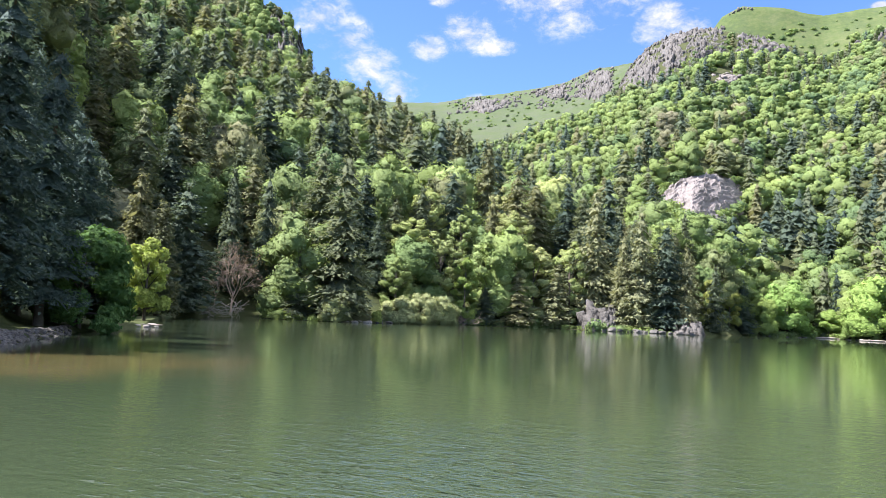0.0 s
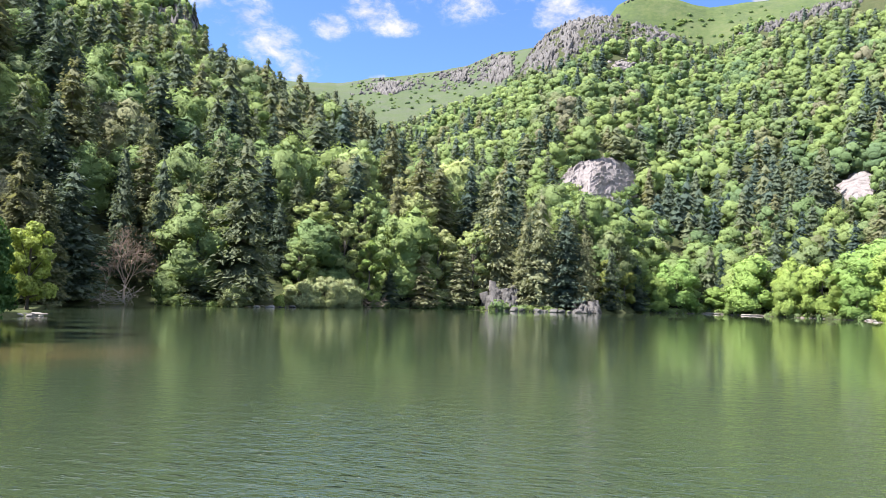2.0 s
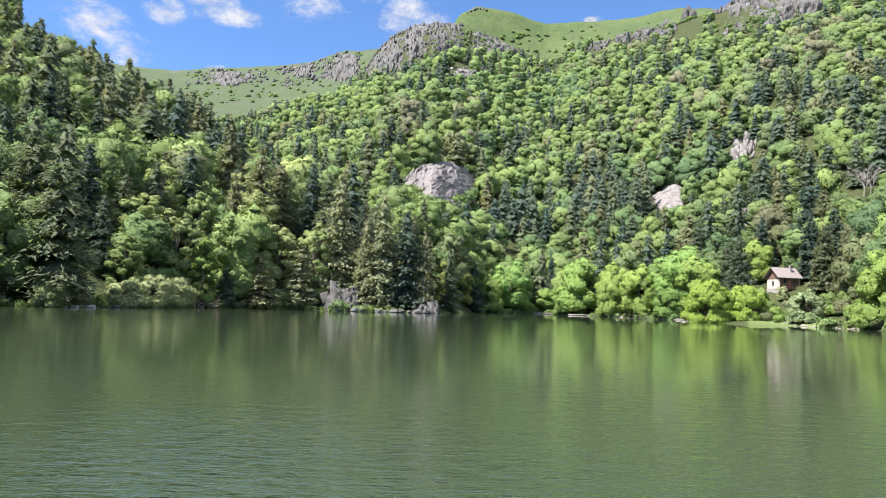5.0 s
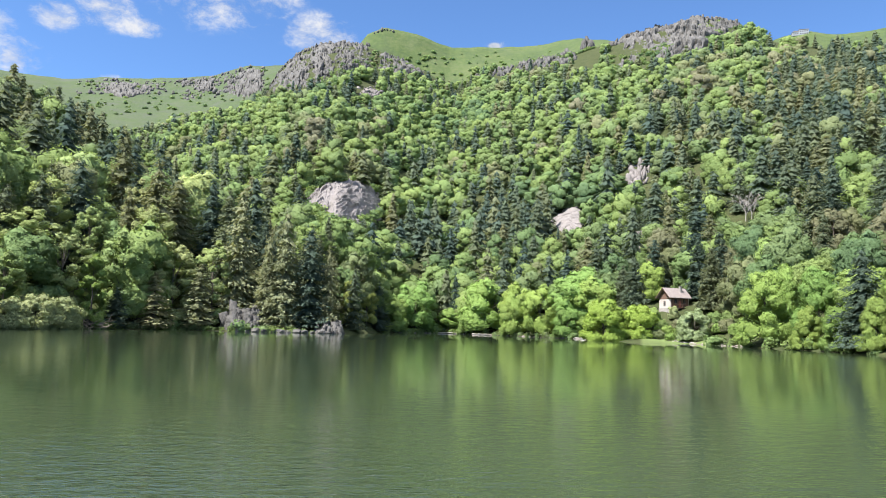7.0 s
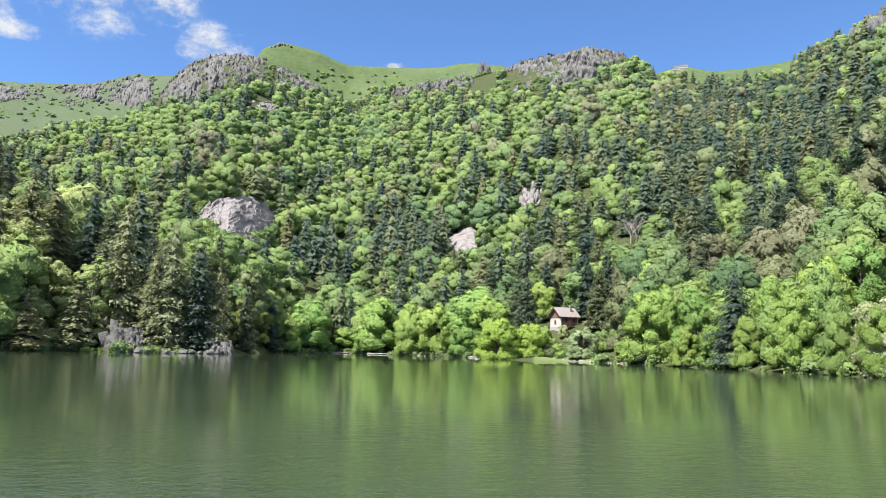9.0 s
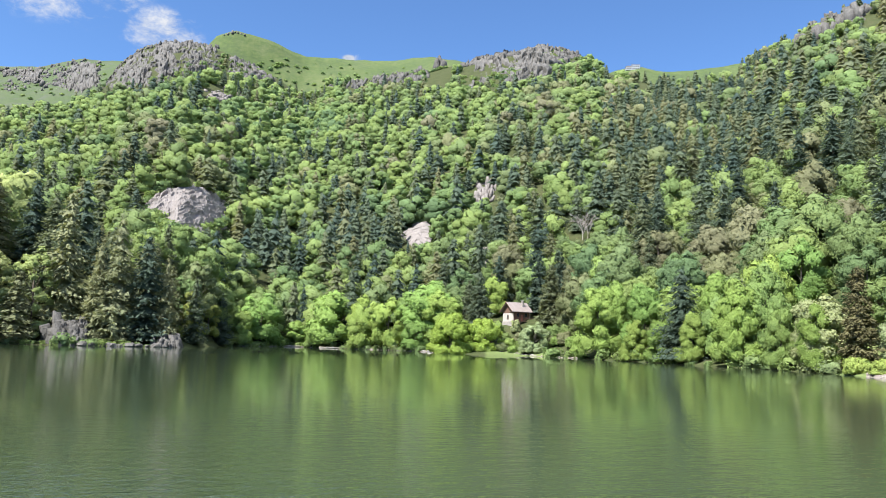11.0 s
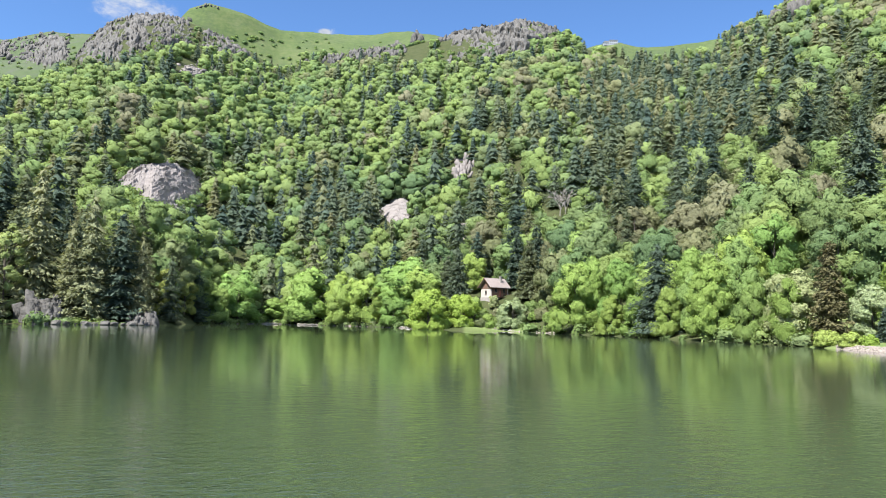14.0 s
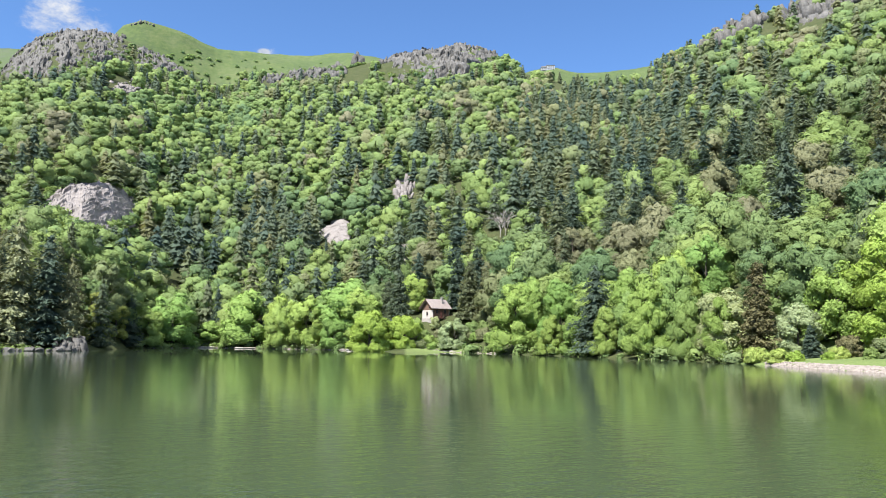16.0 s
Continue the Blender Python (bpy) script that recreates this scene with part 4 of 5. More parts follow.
crag("rock_outcrop", field(13.2, 17.8, lambda a: float(mid_el(a)) - 0.75, lambda a: float(mid_el(a)), 120, 4), 3.6, "scattered grey rocks along the tree line", rock, 15, 1.3)
crag("rock_outcrop", field(9.6, 13.0, lambda a: float(mid_el(a)) - 0.6, lambda a: float(mid_el(a)) - 0.1, 60, 5), 3.4, "scattered grey rocks along the tree line", rock, 16, 1.2)
crag("summit_rocks", [(2.2 + d, float(far_r(2.2)) - 4, 0.5 + 0.3 * (k % 2)) for k, d in enumerate((-0.7, -0.5, -0.3, -0.1, 0.1, 0.3, 0.5, 0.8))], 4.0, "low grey rocks on the rounded grassy summit", rock, 17, 1.0)
crag("rock_outcrop", field(22.0, 23.2, table("22:10.7 23.2:10.7"), table("22:12.6 23.2:12.5"), 60, 11, 250), 1.7, "pale vertical rock face between the trees", slab_rock, 23, 1.9)
crag("shore_rocks", [(-8.5 + 1.9 * u, 192.5 + 5.0 * v, 0.45 + 0.75 * v) for u in np.linspace(0, 1, 16) for v in np.linspace(0, 1, 7)], 2.2, "grey weathered rock face rising from the lake", rock, 25, 2.0)
crag("shore_rocks", [(-1.5 + 1.1 * u, 191.5 + 4 * v, 0.5 + 0.5 * v) for u in np.linspace(0, 1, 10) for v in np.linspace(0, 1, 4)], 1.9, "small grey rock face at the water", rock, 26, 1.7)
crag("scree", field(0.7, 3.1, table("0.7:17.2 3.1:17.9"), table("0.7:17.9 3.1:18.7"), 260, 13, 500), 2.6, "fan of grey scree below the crags", slab_rock, 27, 0.5)


def slab(name, rim, bulge, mat, label, seed, grain=1.0, tilt=0.5):
    """A sheet of bare rock lying on the slope inside a rim (azimuth, elevation), higher in the middle, with curved ledges and cracks."""
    nu, nv = 150, 90
    ra, re = np.array([p[0] for p in rim]), np.array([p[1] for p in rim])
    ca, ce = ra.mean(), re.mean()
    ra, re = ca + (ra - ca) * 1.1, ce + (re - ce) * 1.1
    turn = np.arctan2(re - ce, ra - ca)
    order = np.argsort(turn)
    turn, far = turn[order], np.hypot(ra - ca, re - ce)[order]
    turn, far = np.concatenate([turn - 2 * np.pi, turn, turn + 2 * np.pi]), np.tile(far, 3)
    az0, az1, el0, el1 = ra.min() - 0.4, ra.max() + 0.4, re.min() - 0.3, re.max() + 0.3
    V = []
    for j in range(nv):
        for i in range(nu):
            u, v = i / (nu - 1), j / (nv - 1)
            a, e = az0 + (az1 - az0) * u, el0 + (el1 - el0) * v
            q = r_at(a, e, 262)
            p = Vector((q * math.sin(radians(a)), q * math.cos(radians(a)), EYE + q * math.tan(radians(e))))
            d = math.hypot(a - ca, e - ce) / float(np.interp(math.atan2(e - ce, a - ca), turn, far))
            d += 0.10 * noise.noise(Vector((a * 2.2, e * 2.2, seed))) + 0.08 * noise.noise(Vector((a * 6, e * 6, seed)))
            bow = e - ce + tilt * 0.16 * (a - ca - 0.6) ** 2 - tilt * 0.22 * (a - ca)
            warp = noise.noise(Vector((a * 1.3, e * 1.3, seed + 2)))
            ledge = noise.noise(Vector((a * 0.9 + warp, bow * 5.5 + warp * 1.2, seed + 1)))
            step = noise.cell(Vector((a * 1.6 + 2 * warp + 60, bow * 6.0 + warp * 2.0 + 60, seed)))
            crack = noise.noise(Vector((a * 6, bow * 12, seed + 4))) + 0.6 * noise.noise(Vector((a * 15, e * 15, seed + 5)))
            out = Vector((-p.x, -p.y, 0)).normalized() * 0.6 + Vector((0, 0, 0.8))
            lift = bulge * (1 - d ** 2) if d < 1 else -6.0 * (d - 1) - 1.2
            V.append(p + out * (lift + grain * (0.9 * ledge + 0.8 * step + 0.28 * crack)))
    F = [(j * nu + i, j * nu + i + 1, (j + 1) * nu + i + 1, (j + 1) * nu + i) for j in range(nv - 1) for i in range(nu - 1)]
    return tagged(put_mesh(name, V, F, mat), label, "rock")


slab("rock_slab", [(-3.3, 9.8), (-2.2, 10.35), (-0.8, 10.6), (0.6, 11.0), (1.8, 10.4), (2.7, 9.5), (2.3, 8.2), (0.9, 7.6), (-0.8, 7.1), (-1.6, 7.6), (-2.8, 8.5)], 4.0, slab_rock, "big rounded slab of pale bare rock in the forest", 2.0)
slab("rock_slab", [(17.9, 9.35), (18.25, 8.9), (18.5, 8.3), (17.7, 7.6), (17.0, 7.3), (16.5, 7.9), (15.9, 8.5), (16.8, 8.8)], 1.5, slab_rock, "pale scree patch between trees on the slope", 7.0, 0.5)
slab("rock_slab", [(21.4, 6.9), (22.4, 7.5), (23.4, 7.2), (23.0, 6.4), (22.0, 6.2)], 1.2, slab_rock, "small pale rock patch in the forest", 9.0, 0.5)


def boulder(name, x, y, z, s, mat, label, seed, flat=0.7, group=""):
    g = random.Random(seed)
    bm = bmesh.new()
    bmesh.ops.create_icosphere(bm, subdivisions=2, radius=1.0)
    o = Vector((g.uniform(-9, 9), g.uniform(-9, 9), 0))
    for v in bm.verts:
        k = 1 + 0.35 * noise.noise(v.co * 0.9 + o) + 0.16 * noise.noise(v.co * 2.4 + o)
        v.co = Vector((v.co.x * 1.2 * k, v.co.y * k, max(-0.5, min(v.co.z, 0.75)) * k * flat)) * s
    ob = part(name, bm, mat, None)
    ob.matrix_basis = pose(x, y, z, 0, 0, g.uniform(0, 360))
    return tagged(ob, label, "rock", group)


pale_stone = surface("pale_stone", [(0.3, (0.202, 0.187, 0.173)), (0.7, (0.360, 0.342, 0.320))], 1.5)
for k in range(9):
    a, q = -42.6 + 0.2 * k + 0.12 * math.sin(k * 5.0), 86.5 + 1.8 * math.sin(k * 2.1)
    x, y = q * math.sin(radians(a)), q * math.cos(radians(a))
    boulder("boulder", x, y, 0.05, 0.20 + 0.28 * ((k * 5) % 4) / 3, pale_stone if k % 3 else rock, "whitish stone at the tip of a grassy spit", k, 0.8, "stones at the tip of the spit")
for k in range(16):
    a = -27.0 + k * 0.23
    q = float(shore_r(a)) + 1.2 + 2.2 * math.sin(k * 1.7)
    x, y = q * math.sin(radians(a)), q * math.cos(radians(a))
    boulder("boulder", x, y, 0.1, 0.28 + 0.45 * ((k * 7) % 5) / 4, pale_stone if k < 9 else rock, "pale boulder on the lake shore", 40 + k, 0.7, "boulders on the far shore")
for k in range(20):
    a = 17.5 + k * 0.47
    q = float(shore_r(a)) + 0.5 + 0.6 * math.sin(k * 2.7)
    x, y = q * math.sin(radians(a)), q * math.cos(radians(a))
    boulder("boulder", x, y, 0.2, 0.3 + 0.4 * ((k * 7) % 5) / 4, pale_stone, "pale stone at the water below the chalet", 70 + k, 0.6, "stones below the chalet")
for k in range(14):
    a = -8.4 + k * 0.6
    q = float(shore_r(a)) + 0.3
    x, y = q * math.sin(radians(a)), q * math.cos(radians(a))
    boulder("boulder", x, y, 0.2, 0.5 + 0.8 * ((k * 3) % 5) / 4, rock, "grey boulder at the foot of the wooded spur", 100 + k, 0.8, "boulders below the spur")
boulder("boulder", *spot(52.75, 111)[:2], spot(52.75, 111)[2] + 0.3, 0.55, pale_stone, "white-grey boulder on the grassy bank", 130, 1.0)


def heap(name, az0, az1, q0, q1, count, s0, s1, mat, label, seed, lift=0.0, category="stones"):
    """Many loose stones joined into one mesh."""
    g = np.random.default_rng(seed)
    V, F = [], []
    for k in range(count):
        a = g.uniform(az0, az1)
        q = float(shore_r(a)) + g.uniform(q0, q1)
        s = g.uniform(s0, s1)
        x, y, z = spot(a, q)
        v = ICO_V * g.uniform(0.7, 1.2, (len(ICO_V), 1)) * (s * g.uniform(0.8, 1.3), s, s * 0.7) @ np.array(Euler((0, 0, g.uniform(0, 6))).to_matrix()).T
        V.append(v + (x, y, z + lift))
        F.append(ICO_F + len(ICO_V) * k)
    return tagged(put_mesh(name, np.concatenate(V), np.concatenate(F), mat), label, category, kind="stuff")


heap("gravel_bank", 49.3, 62, -0.5, 3.4, 2600, 0.06, 0.22, gravel, "sloping bank of pinkish grey stones at the water", 1)
heap("stony_shore", -58, -46.5, -1.0, 4.5, 900, 0.08, 0.30, rock, "dark stony shore under the firs", 2)
heap("stony_shore", 4.0, 30.0, -0.4, 1.4, 500, 0.12, 0.35, gravel, "thin line of pale stones along the shore", 3)


# ---- driftwood, dead branches ----
def twigs(V, F, p, d, ln, r, depth, g, k=4, droop=0.0, spread=0.55, kids=3):
    """A branch and its forks, as thin tapered tubes."""
    q = p + d * ln
    sd = d.orthogonal().normalized()
    ot = d.cross(sd)
    o = len(V)
    for c, rad in ((p, r), (q, r * 0.55)):
        for i in range(k):
            a = 2 * math.pi * i / k
            V.append(c + (sd * math.cos(a) + ot * math.sin(a)) * rad)
    for i in range(k):
        F.append((o + i, o + (i + 1) % k, o + k + (i + 1) % k, o + k + i))
    if depth:
        for j in range(kids):
            e = (d + Vector((g.gauss(0, spread), g.gauss(0, spread), g.gauss(0, spread * 0.7) - droop))).normalized()
            twigs(V, F, p + d * ln * g.uniform(0.55, 1.0), e, ln * g.uniform(0.55, 0.85), r * 0.68, depth - 1, g, 3, droop, spread, kids)


brown_twig = surface("brown_twigs", [(0.3, (0.293, 0.218, 0.166)), (0.7, (0.468, 0.374, 0.299))], 2.0)
dry_leaf = leaf("dry_leaves", [(0.0, (0.24, 0.18, 0.13)), (1.0, (0.27, 0.20, 0.15))], True)
grey_twig = surface("grey_twigs", [(0.3, (0.22, 0.20, 0.18)), (0.7, (0.38, 0.35, 0.32))], 2.0)


def bare_tree(az, q, h, label, mat, seed, name="bare_tree", stems=4, spread=0.5, depth=5, dry=False):
    x, y, z = spot(az, q)
    root = new(name)
    root.matrix_basis = pose(x, y, z)
    g = random.Random(seed)
    V, F = [], []
    twigs(V, F, Vector((0, 0, -0.4)), Vector((0.05, 0, 1)).normalized(), h * 0.34, h * 0.016, 0, g, 6)
    put_mesh("trunk", V, F, mat, root, True)
    for s in range(stems):
        V, F = [], []
        a = 6.28 * s / stems
        twigs(V, F, Vector((0, 0, h * (0.14 + 0.05 * s))), Vector((math.cos(a) * 0.5, math.sin(a) * 0.5, 0.9)).normalized(), h * 0.26, h * 0.010, depth, g, 4, 0.05, spread, 3)
        put_mesh("limb", V, F, mat, root)
    if dry:
        c = crown_broad(seed + 400, h, h * 0.36, 420, 0.20, 0.35, 16)
        put_mesh("crown", c[0], np.arange(len(c[0])).reshape(-1, 3), dry_leaf, root)
    return tagged(root, label, "tree")


bare_tree(-35.8, 160, 15.5, "bare brown tree with dry leaves on the bank", brown_twig, 3, dry=True)
bare_tree(-37.0, 163, 8.5, "small bare brown tree leaning over the shore", brown_twig, 5)
bare_tree(30.2, r_at(30.2, 8.1, 200), 13, "dead grey fir snag among green trees", grey_twig, 8, "dead_snag", 5, 0.35, 3)
bare_tree(30.6, r_at(30.6, 8.2, 200), 11, "dead grey fir snag among green trees", grey_twig, 9, "dead_snag", 5, 0.35, 3)


def driftwood(az, q, ln, r, turn, label, seed, mat=dead_wood, z=0.12):
    g = random.Random(seed)
    V, F = [], []
    p, d = Vector((-ln / 2, 0, 0)), Vector((1, 0.04, 0.02)).normalized()
    for s in range(3):
        twigs(V, F, p, d, ln / 3, r * (1 - 0.15 * s), 0, g, 8)
        p, d = p + d * (ln / 3 * 0.97), (d + Vector((0, g.gauss(0, 0.1), 0))).normalized()
    ob = put_mesh("driftwood_log", V, F, mat, smooth=True)
    ob.matrix_basis = pose(q * math.sin(radians(az)), q * math.cos(radians(az)), z, 0, 0, turn)
    return tagged(ob, label, "log")


driftwood(-41.6, 86.8, 3.4, 0.16, 20, "bleached driftwood log on the spit", 1)
driftwood(7.9, 258.5, 8.5, 0.42, -8, "long pale log floating by the far shore", 3)
driftwood(10.7, 246, 6.5, 0.38, -12, "long pale log floating by the far shore", 4)
driftwood(-48.3, 57.3, 1.2, 0.13, 30, "short bleached log at the water", 6)


def brushpile(az, q, w, h, label, seed, mat):
    g = random.Random(seed)
    V, F = [], []
    for k in range(70):
        p = Vector((g.uniform(-w, w), g.uniform(-1.5, 1.5), g.uniform(0, h * 0.6)))
        d = Vector((g.gauss(0, 1), g.gauss(0, 0.6), g.gauss(0.2, 0.5))).normalized()
        twigs(V, F, p, d, g.uniform(1.2, 2.6), g.uniform(0.04, 0.09), 1, g, 4, 0, 0.6, 2)
    ob = put_mesh("brush_pile", V, F, mat)
    x, y, z = spot(az, q)
    ob.matrix_basis = pose(x, y, z, 0, 0, -az)
    return tagged(ob, label, "branches")


brushpile(-37.2, 152, 5.5, 3.2, "tangle of fallen grey branches at the shore", 1, grey_twig)
brushpile(-18.4, 184.5, 3.8, 2.4, "heap of reddish dry branches at the shore", 2, brown_twig)


# ---- trees and bushes of their own kind ----
def special(name, az, q, made, h, thick, mat, label, category="tree", sx=1.0, sz=1.0, turn=0.0, drop=0.3):
    root = tree(name, made, h, thick, mat, label, category, "")
    x, y, z = spot(az, q)
    root.matrix_basis = pose(x, y, z - drop, 0, 0, turn) @ Matrix.Diagonal((sx, sx, sz, 1))
    return root


lime = leaf("lime_leaves", [(0.0, (0.383, 0.480, 0.140)), (1.0, (0.425, 0.514, 0.152))], True)
pale = leaf("pale_leaves", [(0.0, (0.370, 0.423, 0.213)), (1.0, (0.417, 0.461, 0.232))], True)
grey_green = leaf("grey_green_leaves", [(0.0, (0.325, 0.404, 0.216)), (1.0, (0.352, 0.425, 0.234))], True)
fresh = leaf("fresh_leaves", [(0.0, (0.300, 0.429, 0.092)), (1.0, (0.334, 0.453, 0.099))], True)
birch = leaf("birch_leaves", [(0.0, (0.256, 0.368, 0.110)), (1.0, (0.286, 0.390, 0.117))], True)
russet = leaf("russet_needles", [(0.0, (0.155, 0.150, 0.075)), (1.0, (0.17, 0.16, 0.08))], True, 0.1)
ochre = leaf("ochre_leaves", [(0.0, (0.309, 0.356, 0.106)), (1.0, (0.330, 0.368, 0.117))], True)
# darker, bluish copy of the fir needles with the shore's shade in the colour
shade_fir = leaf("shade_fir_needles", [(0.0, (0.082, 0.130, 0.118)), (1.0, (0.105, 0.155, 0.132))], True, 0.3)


def big_fir(seed, h, rad, count=5000, base=0.10, size=0.40):
    return crown_fir(seed, h, rad, count, size, base, 0.42, 20, 10, 0.62)


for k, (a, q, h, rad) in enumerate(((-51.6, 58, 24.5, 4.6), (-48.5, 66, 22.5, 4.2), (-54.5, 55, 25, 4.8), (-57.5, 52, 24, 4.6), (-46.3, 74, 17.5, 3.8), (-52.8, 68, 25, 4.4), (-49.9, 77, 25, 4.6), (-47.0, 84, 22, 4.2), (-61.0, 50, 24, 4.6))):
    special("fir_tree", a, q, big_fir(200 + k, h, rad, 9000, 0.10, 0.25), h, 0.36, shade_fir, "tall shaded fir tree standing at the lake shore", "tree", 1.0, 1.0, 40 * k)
for k, (a, q, h, rad) in enumerate(((-41.0, 122, 18, 4.2), (-45.2, 112, 22, 4.6), (-39.8, 146, 18, 4.4), (-42.6, 124, 23, 4.6))):
    special("fir_tree", a, q, big_fir(220 + k, h, rad, 4500, 0.06, 0.5), h, 0.33, needle_tree, "dark green fir tree behind the grassy spit", "tree", 1.0, 1.0, 50 * k)
# its leaf colour is darkened to carry the shade of the firs
special("beech_tree", -46.0, 70, crown_broad(240, 9.5, 4.2, 4200, 0.26, 0.05, 22), 9.5, 0.2, leaf("shade_leaves", [(0.0, (0.10, 0.20, 0.065)), (1.0, (0.11, 0.21, 0.07))], True), "dark green broad-leaved tree in the shade of firs")
special("willow_tree", -41.8, 94, crown_broad(241, 10.5, 2.7, 4200, 0.22, 0.10, 20, 4, 0.7, 0.74), 10.5, 0.2, lime, "yellow-green weeping tree in bright sun by the spit")
special("birch_tree", -18.0, 186, crown_broad(242, 18.4, 3.2, 3600, 0.34, 0.0, 22, 3), 18.4, 0.2, birch, "slender light green birch at the lake shore")
special("birch_tree", -30.7, 163, crown_broad(243, 18.8, 2.8, 3600, 0.34, 0.05, 22, 3), 18.8, 0.22, birch, "light green birch among dark firs")
for k, (a, dq, h, rad) in enumerate(((-23.0, 1.5, 6.0, 4.4), (-21.4, 1.2, 6.8, 4.8), (-19.9, 1.5, 6.2, 4.4), (-28.0, 2, 4.8, 3.2))):
    special("willow_bush", a, float(shore_r(a)) + dq, crown_broad(250 + k, h, rad, 2600, 0.24, 0.0, 18, 4, 0.5), h, 0.1, pale, "pale green willow bush hanging over the water", "bush")
special("willow_bush", -24.8, float(shore_r(-24.8)) + 1.5, crown_broad(256, 2.8, 1.1, 900, 0.22, 0.0, 10), 2.8, 0.06, lime, "small bright yellow-green bush on the shore", "bush")
for k, (a, dq, h, rad) in enumerate(((0.3, 10, 14.4, 2.9), (1.7, 12, 13, 3.4))):
    special("maple_tree", a, float(shore_r(a)) + dq, crown_broad(260 + k, h, rad, 3000, 0.28, 0.0, 22, 4, 0.4, 0.9, 0.75), h, 0.2, ochre, "yellowish tree in young leaf at the edge of the spur")
special("beech_tree", 20.0, 196, crown_broad(270, 11.5, 5.6, 4600, 0.26, 0.0, 22), 11.5, 0.25, fresh, "round bright green tree on the shore by the chalet")
special("beech_tree", 22.7, 197.5, crown_broad(271, 8.6, 4.7, 4200, 0.24, 0.0, 20), 9.2, 0.22, fresh, "round bright green tree on the shore by the chalet")
special("willow_bush", 26.6, 191.5, crown_broad(272, 7.6, 3.9, 3800, 0.22, 0.0, 24, 5, 0.5), 7.6, 0.15, grey_green, "pale grey-green bush on the bank below the chalet", "bush")
for k, (a, q, h, rad) in enumerate(((27.8, 204, 16.5, 4.4), (29.1, 199, 14, 4.2), (26.9, 215, 17, 4.4), (22.3, 214, 18.5, 4.8), (21.5, 222, 16, 4.2), (28.4, 212, 18, 4.4))):
    special("fir_tree", a, q, big_fir(280 + k, h, rad, 4200, 0.03, 0.6), h, 0.28, needle_tree, "dark green fir tree beside the chalet", "tree", 1, 1, 33 * k)
special("spruce_tree", 37.5, 145.5, big_fir(290, 17.5, 6.0, 5600, 0.02), 17.5, 0.26, needle_tree, "dark olive spruce among bright broad-leaved trees")
special("spruce_tree", 49.0, 113, big_fir(291, 14.0, 2.9, 7000, 0.02, 0.34), 14.0, 0.24, russet, "brownish spruce standing at the end of the gravel bank")
special("spruce_tree", 52.3, 110, big_fir(292, 4.6, 1.4, 1500, 0.02), 4.6, 0.1, needle_tree, "small dark spruce on the grassy bank", "tree")
special("willow_bush", 51.5, 114.5, crown_broad(293, 8.0, 3.2, 3600, 0.16, 0.0, 22, 5, 0.6), 8.0, 0.15, grey_green, "silver-grey bush in blossom on the bank", "bush")
special("beech_tree", 57.6, 110, crown_broad(294, 15.5, 5.6, 7500, 0.22, 0.0, 26), 15.5, 0.3, fresh, "large bright green tree on the grassy bank")
special("beech_tree", 54.0, 121, crown_broad(295, 11.5, 4.4, 4500, 0.22, 0.0, 20), 11.5, 0.22, shore_leaf, "broad-leaved tree in fresh green spring leaf")
special("beech_tree", 46.8, 121, crown_broad(296, 11, 4.4, 4500, 0.22, 0.0, 20), 11, 0.22, pale, "pale green tree overhanging the water")
for k, (a, q, h, rad, m, lab) in enumerate(((54.7, 108, 2.9, 1.6, russet, "round brownish shrub on the grassy bank"), (56.6, 104, 2.6, 1.5, leaf_tree, "round green shrub on the grassy bank"), (55.9, 103, 1.4, 0.9, leaf_tree, "small green shrub on the grassy bank"),
                                           (54.0, 106, 1.5, 1.1, lime, "low yellow-green shrub on the grassy bank"), (50.2, 107, 1.6, 1.5, lime, "low yellow-green shrub on the grassy bank"), (48.8, 110.5, 1.9, 1.7, lime, "low yellow-green shrub at the water"),
                                           (53.4, 105.5, 1.0, 0.9, fresh, "small green shrub on the grassy bank"), (51.3, 106, 1.2, 1.1, fresh, "small green shrub on the grassy bank"))):
    special("shrub", a, q, crown_broad(300 + k, h, rad, 1500, 0.13, 0.0, 18), h, 0.05, m, lab, "shrub", 1, 1, 0, 0.15)
for ob in first_made:
    for o in (*ob.children_recursive, ob):
        bpy.data.objects.remove(o)



for k, (a, q, h, rad, m) in enumerate(((23.6, 203.5, 5.0, 2.2, birch), (25.1, 203.0, 3.6, 1.5, pale), (24.2, 200, 2.4, 1.9, leaf_tree), (25.6, 199, 2.6, 2.0, leaf_tree), (23.3, 198.5, 3.0, 2.2, leaf_tree), (24.7, 197, 2.0, 1.8, birch),
                                      (25.7, 195, 2.0, 1.8, leaf_tree), (24.0, 195.5, 1.8, 1.8, leaf_tree), (24.9, 193.6, 1.3, 1.4, birch), (27.6, 192.5, 2.6, 2.2, leaf_tree), (28.4, 190, 2.0, 2.0, birch), (27.0, 197, 3.4, 2.4, leaf_tree), (22.9, 194.6, 1.6, 1.5, birch), (28.9, 188.5, 2.8, 2.2, leaf_tree), (29.5, 184, 2.4, 2.0, birch), (28.0, 195.5, 3.6, 2.4, leaf_tree), (29.2, 192, 3.2, 2.4, leaf_tree), (27.3, 189.8, 1.4, 1.6, leaf_tree))):
    special("shrub", a, q, crown_broad(320 + k, h, rad, 700, 0.20, 0.0, 12, 3), h, 0.05, m, "green shrub on the slope below the chalet" if q < 202 else "light green shrub growing against the chalet", "shrub", 1, 1, 0, 0.15)

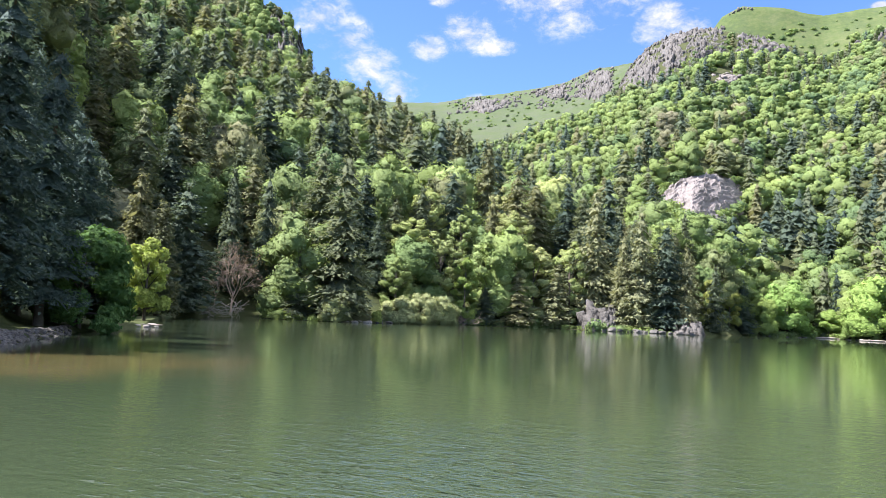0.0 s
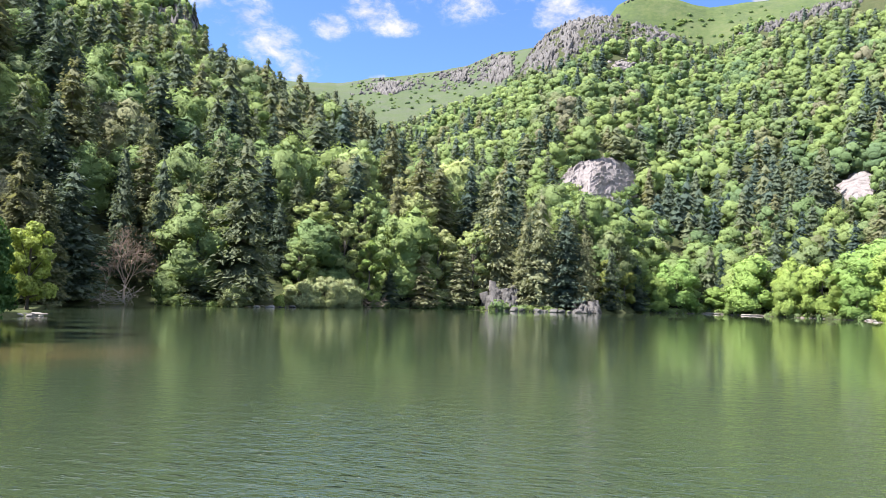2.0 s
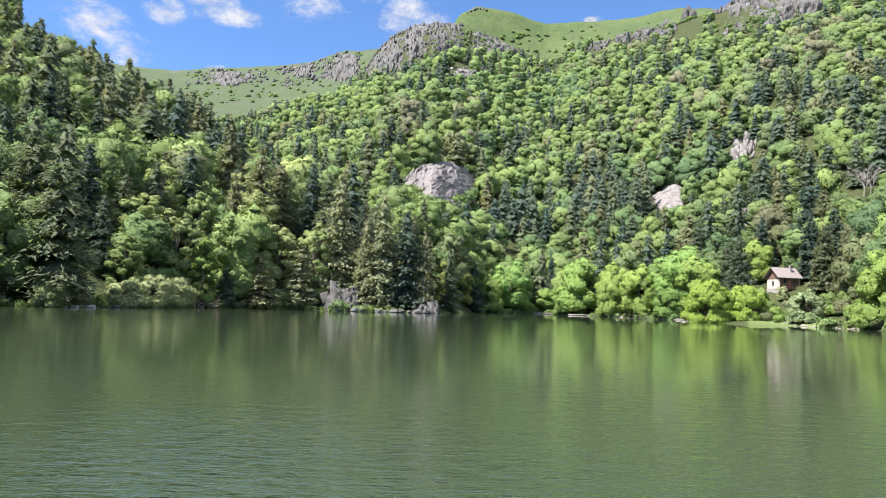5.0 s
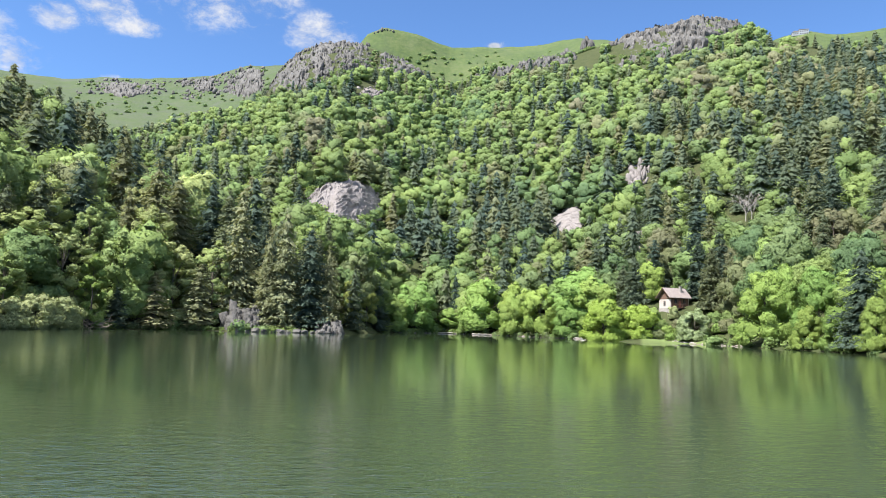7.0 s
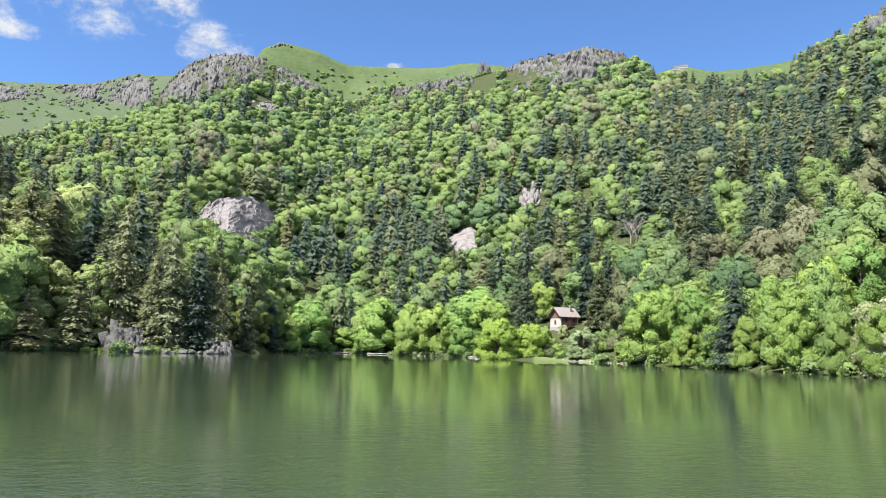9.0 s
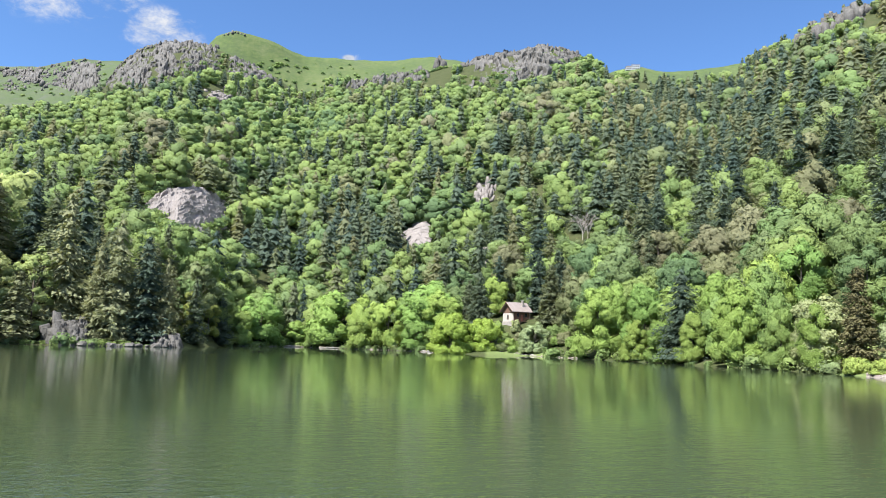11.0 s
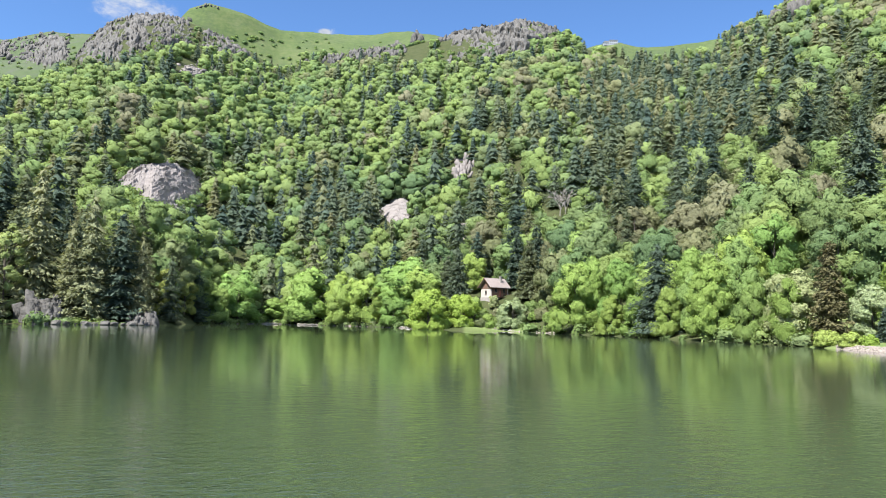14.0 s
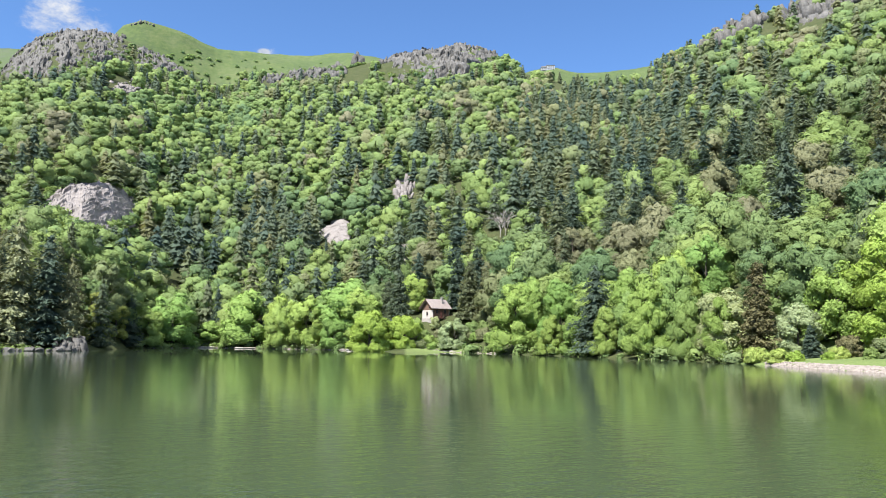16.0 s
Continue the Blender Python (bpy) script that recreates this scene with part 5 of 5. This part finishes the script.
# ---- the chalet ----
plaster = surface("plaster", [(0.3, (0.380, 0.338, 0.303)), (0.7, (0.517, 0.473, 0.437))], 0.8, 0.9, 0.15)
timber = surface("timber", [(0.3, (0.10, 0.055, 0.04)), (0.7, (0.20, 0.12, 0.085))], 2.5, 0.8, 0.3)
roofing = surface("roofing", [(0.3, (0.20, 0.165, 0.155)), (0.7, (0.31, 0.265, 0.25))], 1.2, 0.7, 0.3)
stone_wall = surface("stone_wall", [(0.3, (0.20, 0.18, 0.17)), (0.7, (0.40, 0.37, 0.34))], 1.8, 0.95, 0.6)
pane_mat, n = material("window_pane")
n.add("ShaderNodeOutputMaterial", {"Surface": n.add("ShaderNodeBsdfPrincipled", {"Base Color": (0.03, 0.035, 0.04, 1), "Roughness": 0.06, "IOR": 1.5}).outputs[0]})
shutter_mat = surface("shutter_paint", [(0.3, (0.30, 0.10, 0.075)), (0.7, (0.38, 0.14, 0.10))], 3.0, 0.6, 0.1)


def box(name, cx, cy, cz, sx, sy, sz, mat, parent, label="", bevel=0.02):
    bm = bmesh.new()
    bmesh.ops.create_cube(bm, size=1.0)
    bmesh.ops.scale(bm, vec=(sx, sy, sz), verts=bm.verts)
    if bevel:
        bmesh.ops.bevel(bm, geom=bm.edges[:], offset=min(bevel, 0.3 * min(sx, sy, sz)), segments=1, affect="EDGES")
    bmesh.ops.translate(bm, vec=(cx, cy, cz), verts=bm.verts)
    return part(name, bm, mat, parent, label)


def prism(name, pts, y0, y1, mat, parent, label=""):
    """A slab with the outline pts (x, z) between two values of y."""
    bm = bmesh.new()
    a = [bm.verts.new((x, y0, z)) for x, z in pts]
    c = [bm.verts.new((x, y1, z)) for x, z in pts]
    bm.faces.new(a), bm.faces.new(c[::-1])
    for i in range(len(pts)):
        j = (i + 1) % len(pts)
        bm.faces.new((a[j], a[i], c[i], c[j]))
    bmesh.ops.recalc_face_normals(bm, faces=bm.faces)
    return part(name, bm, mat, parent, label)


def window(cx, y, cz, w, h, parent, side=False):
    """A window with frame, pane, sill and shutters, on a wall whose face lies at y (or x when side)."""
    def b(name, u, d, z, su, sd, sz, mat, par, lab=""):
        return box(name, *((d, u) if side else (u, d)), z, *((sd, su) if side else (su, sd)), sz, mat, par, lab)
    s = -1 if not side else 1
    f = b("window", cx, y + s * 0.03, cz, w + 0.16, 0.08, h + 0.16, timber, parent, "dark wooden window")
    b("pane", cx, y + s * 0.075, cz, w, 0.02, h, pane_mat, f)
    b("glazing_bar", cx, y + s * 0.095, cz, 0.05, 0.03, h, plaster, f)
    b("sill", cx, y + s * 0.10, cz - h / 2 - 0.11, w + 0.3, 0.2, 0.06, stone_wall, f)
    return f


def chalet():
    root = new("chalet")
    x, y, z = spot(24.5, 207.5)
    root.matrix_basis = pose(x, y, z - 0.2, 0, 0, -24.8 - 50) @ Matrix.Diagonal((0.82, 0.82, 0.94, 1))
    W, L, H, G = 5.6, 7.6, 4.6, 6.9            # gable width, length, eaves, ridge
    # gable faces -y, long walls run along y
    box("base", 0, L / 2, 0.4, W + 0.25, L + 0.25, 1.6, stone_wall, root, "grey rubble stone base")
    prism("wall", [(-W / 2, 1.2), (W / 2, 1.2), (W / 2, 3.7), (-W / 2, 3.7)], 0, 0.3, plaster, root, "whitewashed gable wall")
    prism("gable", [(-W / 2, 3.7), (W / 2, 3.7), (W / 2, H), (0, G - 0.15), (-W / 2, H)], -0.05, 0.25, timber, root, "dark timber gable")
    prism("wall", [(-W / 2, 1.2), (W / 2, 1.2), (W / 2, H), (0, G - 0.15), (-W / 2, H)], L - 0.3, L, plaster, root)
    box("wall", -W / 2 + 0.15, L / 2, 1.2 + (H - 1.2) / 2, 0.3, L - 0.62, H - 1.2, timber, root, "dark timber long wall")
    box("wall", W / 2 - 0.15, L / 2, 1.2 + (H - 1.2) / 2, 0.3, L - 0.62, H - 1.2, timber, root, "dark timber long wall")
    for s in (-1, 1):
        e, t = 0.75, 0.16
        k = (G - H) / (W / 2)
        prism("roof", [(0, G), (s * (W / 2 + e), H - e * k), (s * (W / 2 + e), H - e * k + t), (0, G + t)], -1.0, L + 0.7, roofing, root, "pinkish grey roof with wide eaves")
        prism("bargeboard", [(0, G - 0.14), (s * (W / 2 + e), H - e * k - 0.14), (s * (W / 2 + e), H - e * k + 0.1), (0, G + 0.1)], -1.08, -1.0, timber, root)
    for k in range(5):
        yy = -0.6 + k * (L + 0.9) / 4
        box("purlin", W / 2 + 0.35, yy, H - 0.38, 0.9, 0.14, 0.14, timber, root)
    ch = box("chimney", 1.3, 5.4, 6.6, 0.7, 0.7, 1.9, stone_wall, root, "stone chimney")
    box("cap", 1.3, 5.4, 7.6, 0.9, 0.9, 0.12, stone_wall, ch)
    window(-0.1, 0.0, 2.6, 0.8, 1.0, root)
    window(1.4, -0.05, 4.5, 0.5, 0.6, root)
    for yy in (2.0, 5.6):
        window(yy, W / 2, 3.2, 0.9, 1.1, root, True)
    door = box("door", W / 2 + 0.03, 3.8, 2.25, 0.08, 0.95, 2.05, shutter_mat, root, "reddish wooden door")
    box("handle", W / 2 + 0.1, 4.15, 2.2, 0.05, 0.14, 0.04, stone_wall, door)
    # balcony along the lake side
    deck = box("balcony", W / 2 + 0.7, L / 2, 1.25, 1.35, L, 0.14, timber, root, "dark timber balcony")
    for k in range(5):
        box("post", W / 2 + 1.3, 0.15 + k * (L - 0.3) / 4, 1.7, 0.1, 0.1, 0.9, timber, deck)
        box("support", W / 2 + 1.25, 0.15 + k * (L - 0.3) / 4, 0.3, 0.14, 0.14, 1.9, timber, deck)
    box("rail", W / 2 + 1.3, L / 2, 2.18, 0.1, L, 0.08, timber, deck)
    return tagged(root, "small whitewashed chalet with pinkish grey roof on a knoll", "house")


chalet()


render_wall = surface("grey_render", [(0.3, (0.27, 0.29, 0.32)), (0.7, (0.38, 0.40, 0.43))], 0.8, 0.9, 0.15)


def summit_inn():
    root = new("mountain_inn")
    x, y, z = spot(34.15, 1012)
    root.matrix_basis = pose(x, y, z - 0.5, 0, 0, -34 + 12)
    box("wall", 3.2, 4, 3.6, 11.5, 9, 7.2, render_wall, root, "grey rendered main block", 0.05)
    box("roof", 3.2, 4, 7.35, 12.3, 9.8, 0.4, roofing, root, "flat grey roof")
    box("wall", -6.3, 4.5, 2.4, 7.4, 8, 4.8, render_wall, root, "lower grey wing", 0.05)
    prism("roof", [(-10.4, 4.8), (-2.4, 4.8), (-2.4, 5.3), (-6.3, 6.3), (-10.4, 5.3)], 0.0, 9.0, roofing, root, "low grey roof")
    box("chimney", 6.0, 5, 8.2, 0.9, 0.9, 1.6, stone_wall, root)
    for row in (2.0, 5.0):
        for k in range(4):
            w = box("window", -0.8 + k * 2.6, -0.55, row, 1.3, 0.12, 1.4, timber, root)
            box("pane", -0.8 + k * 2.6, -0.63, row, 1.1, 0.04, 1.2, pane_mat, w)
    for k in range(3):
        w = box("window", -8.6 + k * 2.3, 0.45, 2.3, 1.2, 0.12, 1.3, timber, root)
        box("pane", -8.6 + k * 2.3, 0.37, 2.3, 1.0, 0.04, 1.1, pane_mat, w)
    return tagged(root, "grey flat-roofed mountain inn on the skyline", "house")


summit_inn()
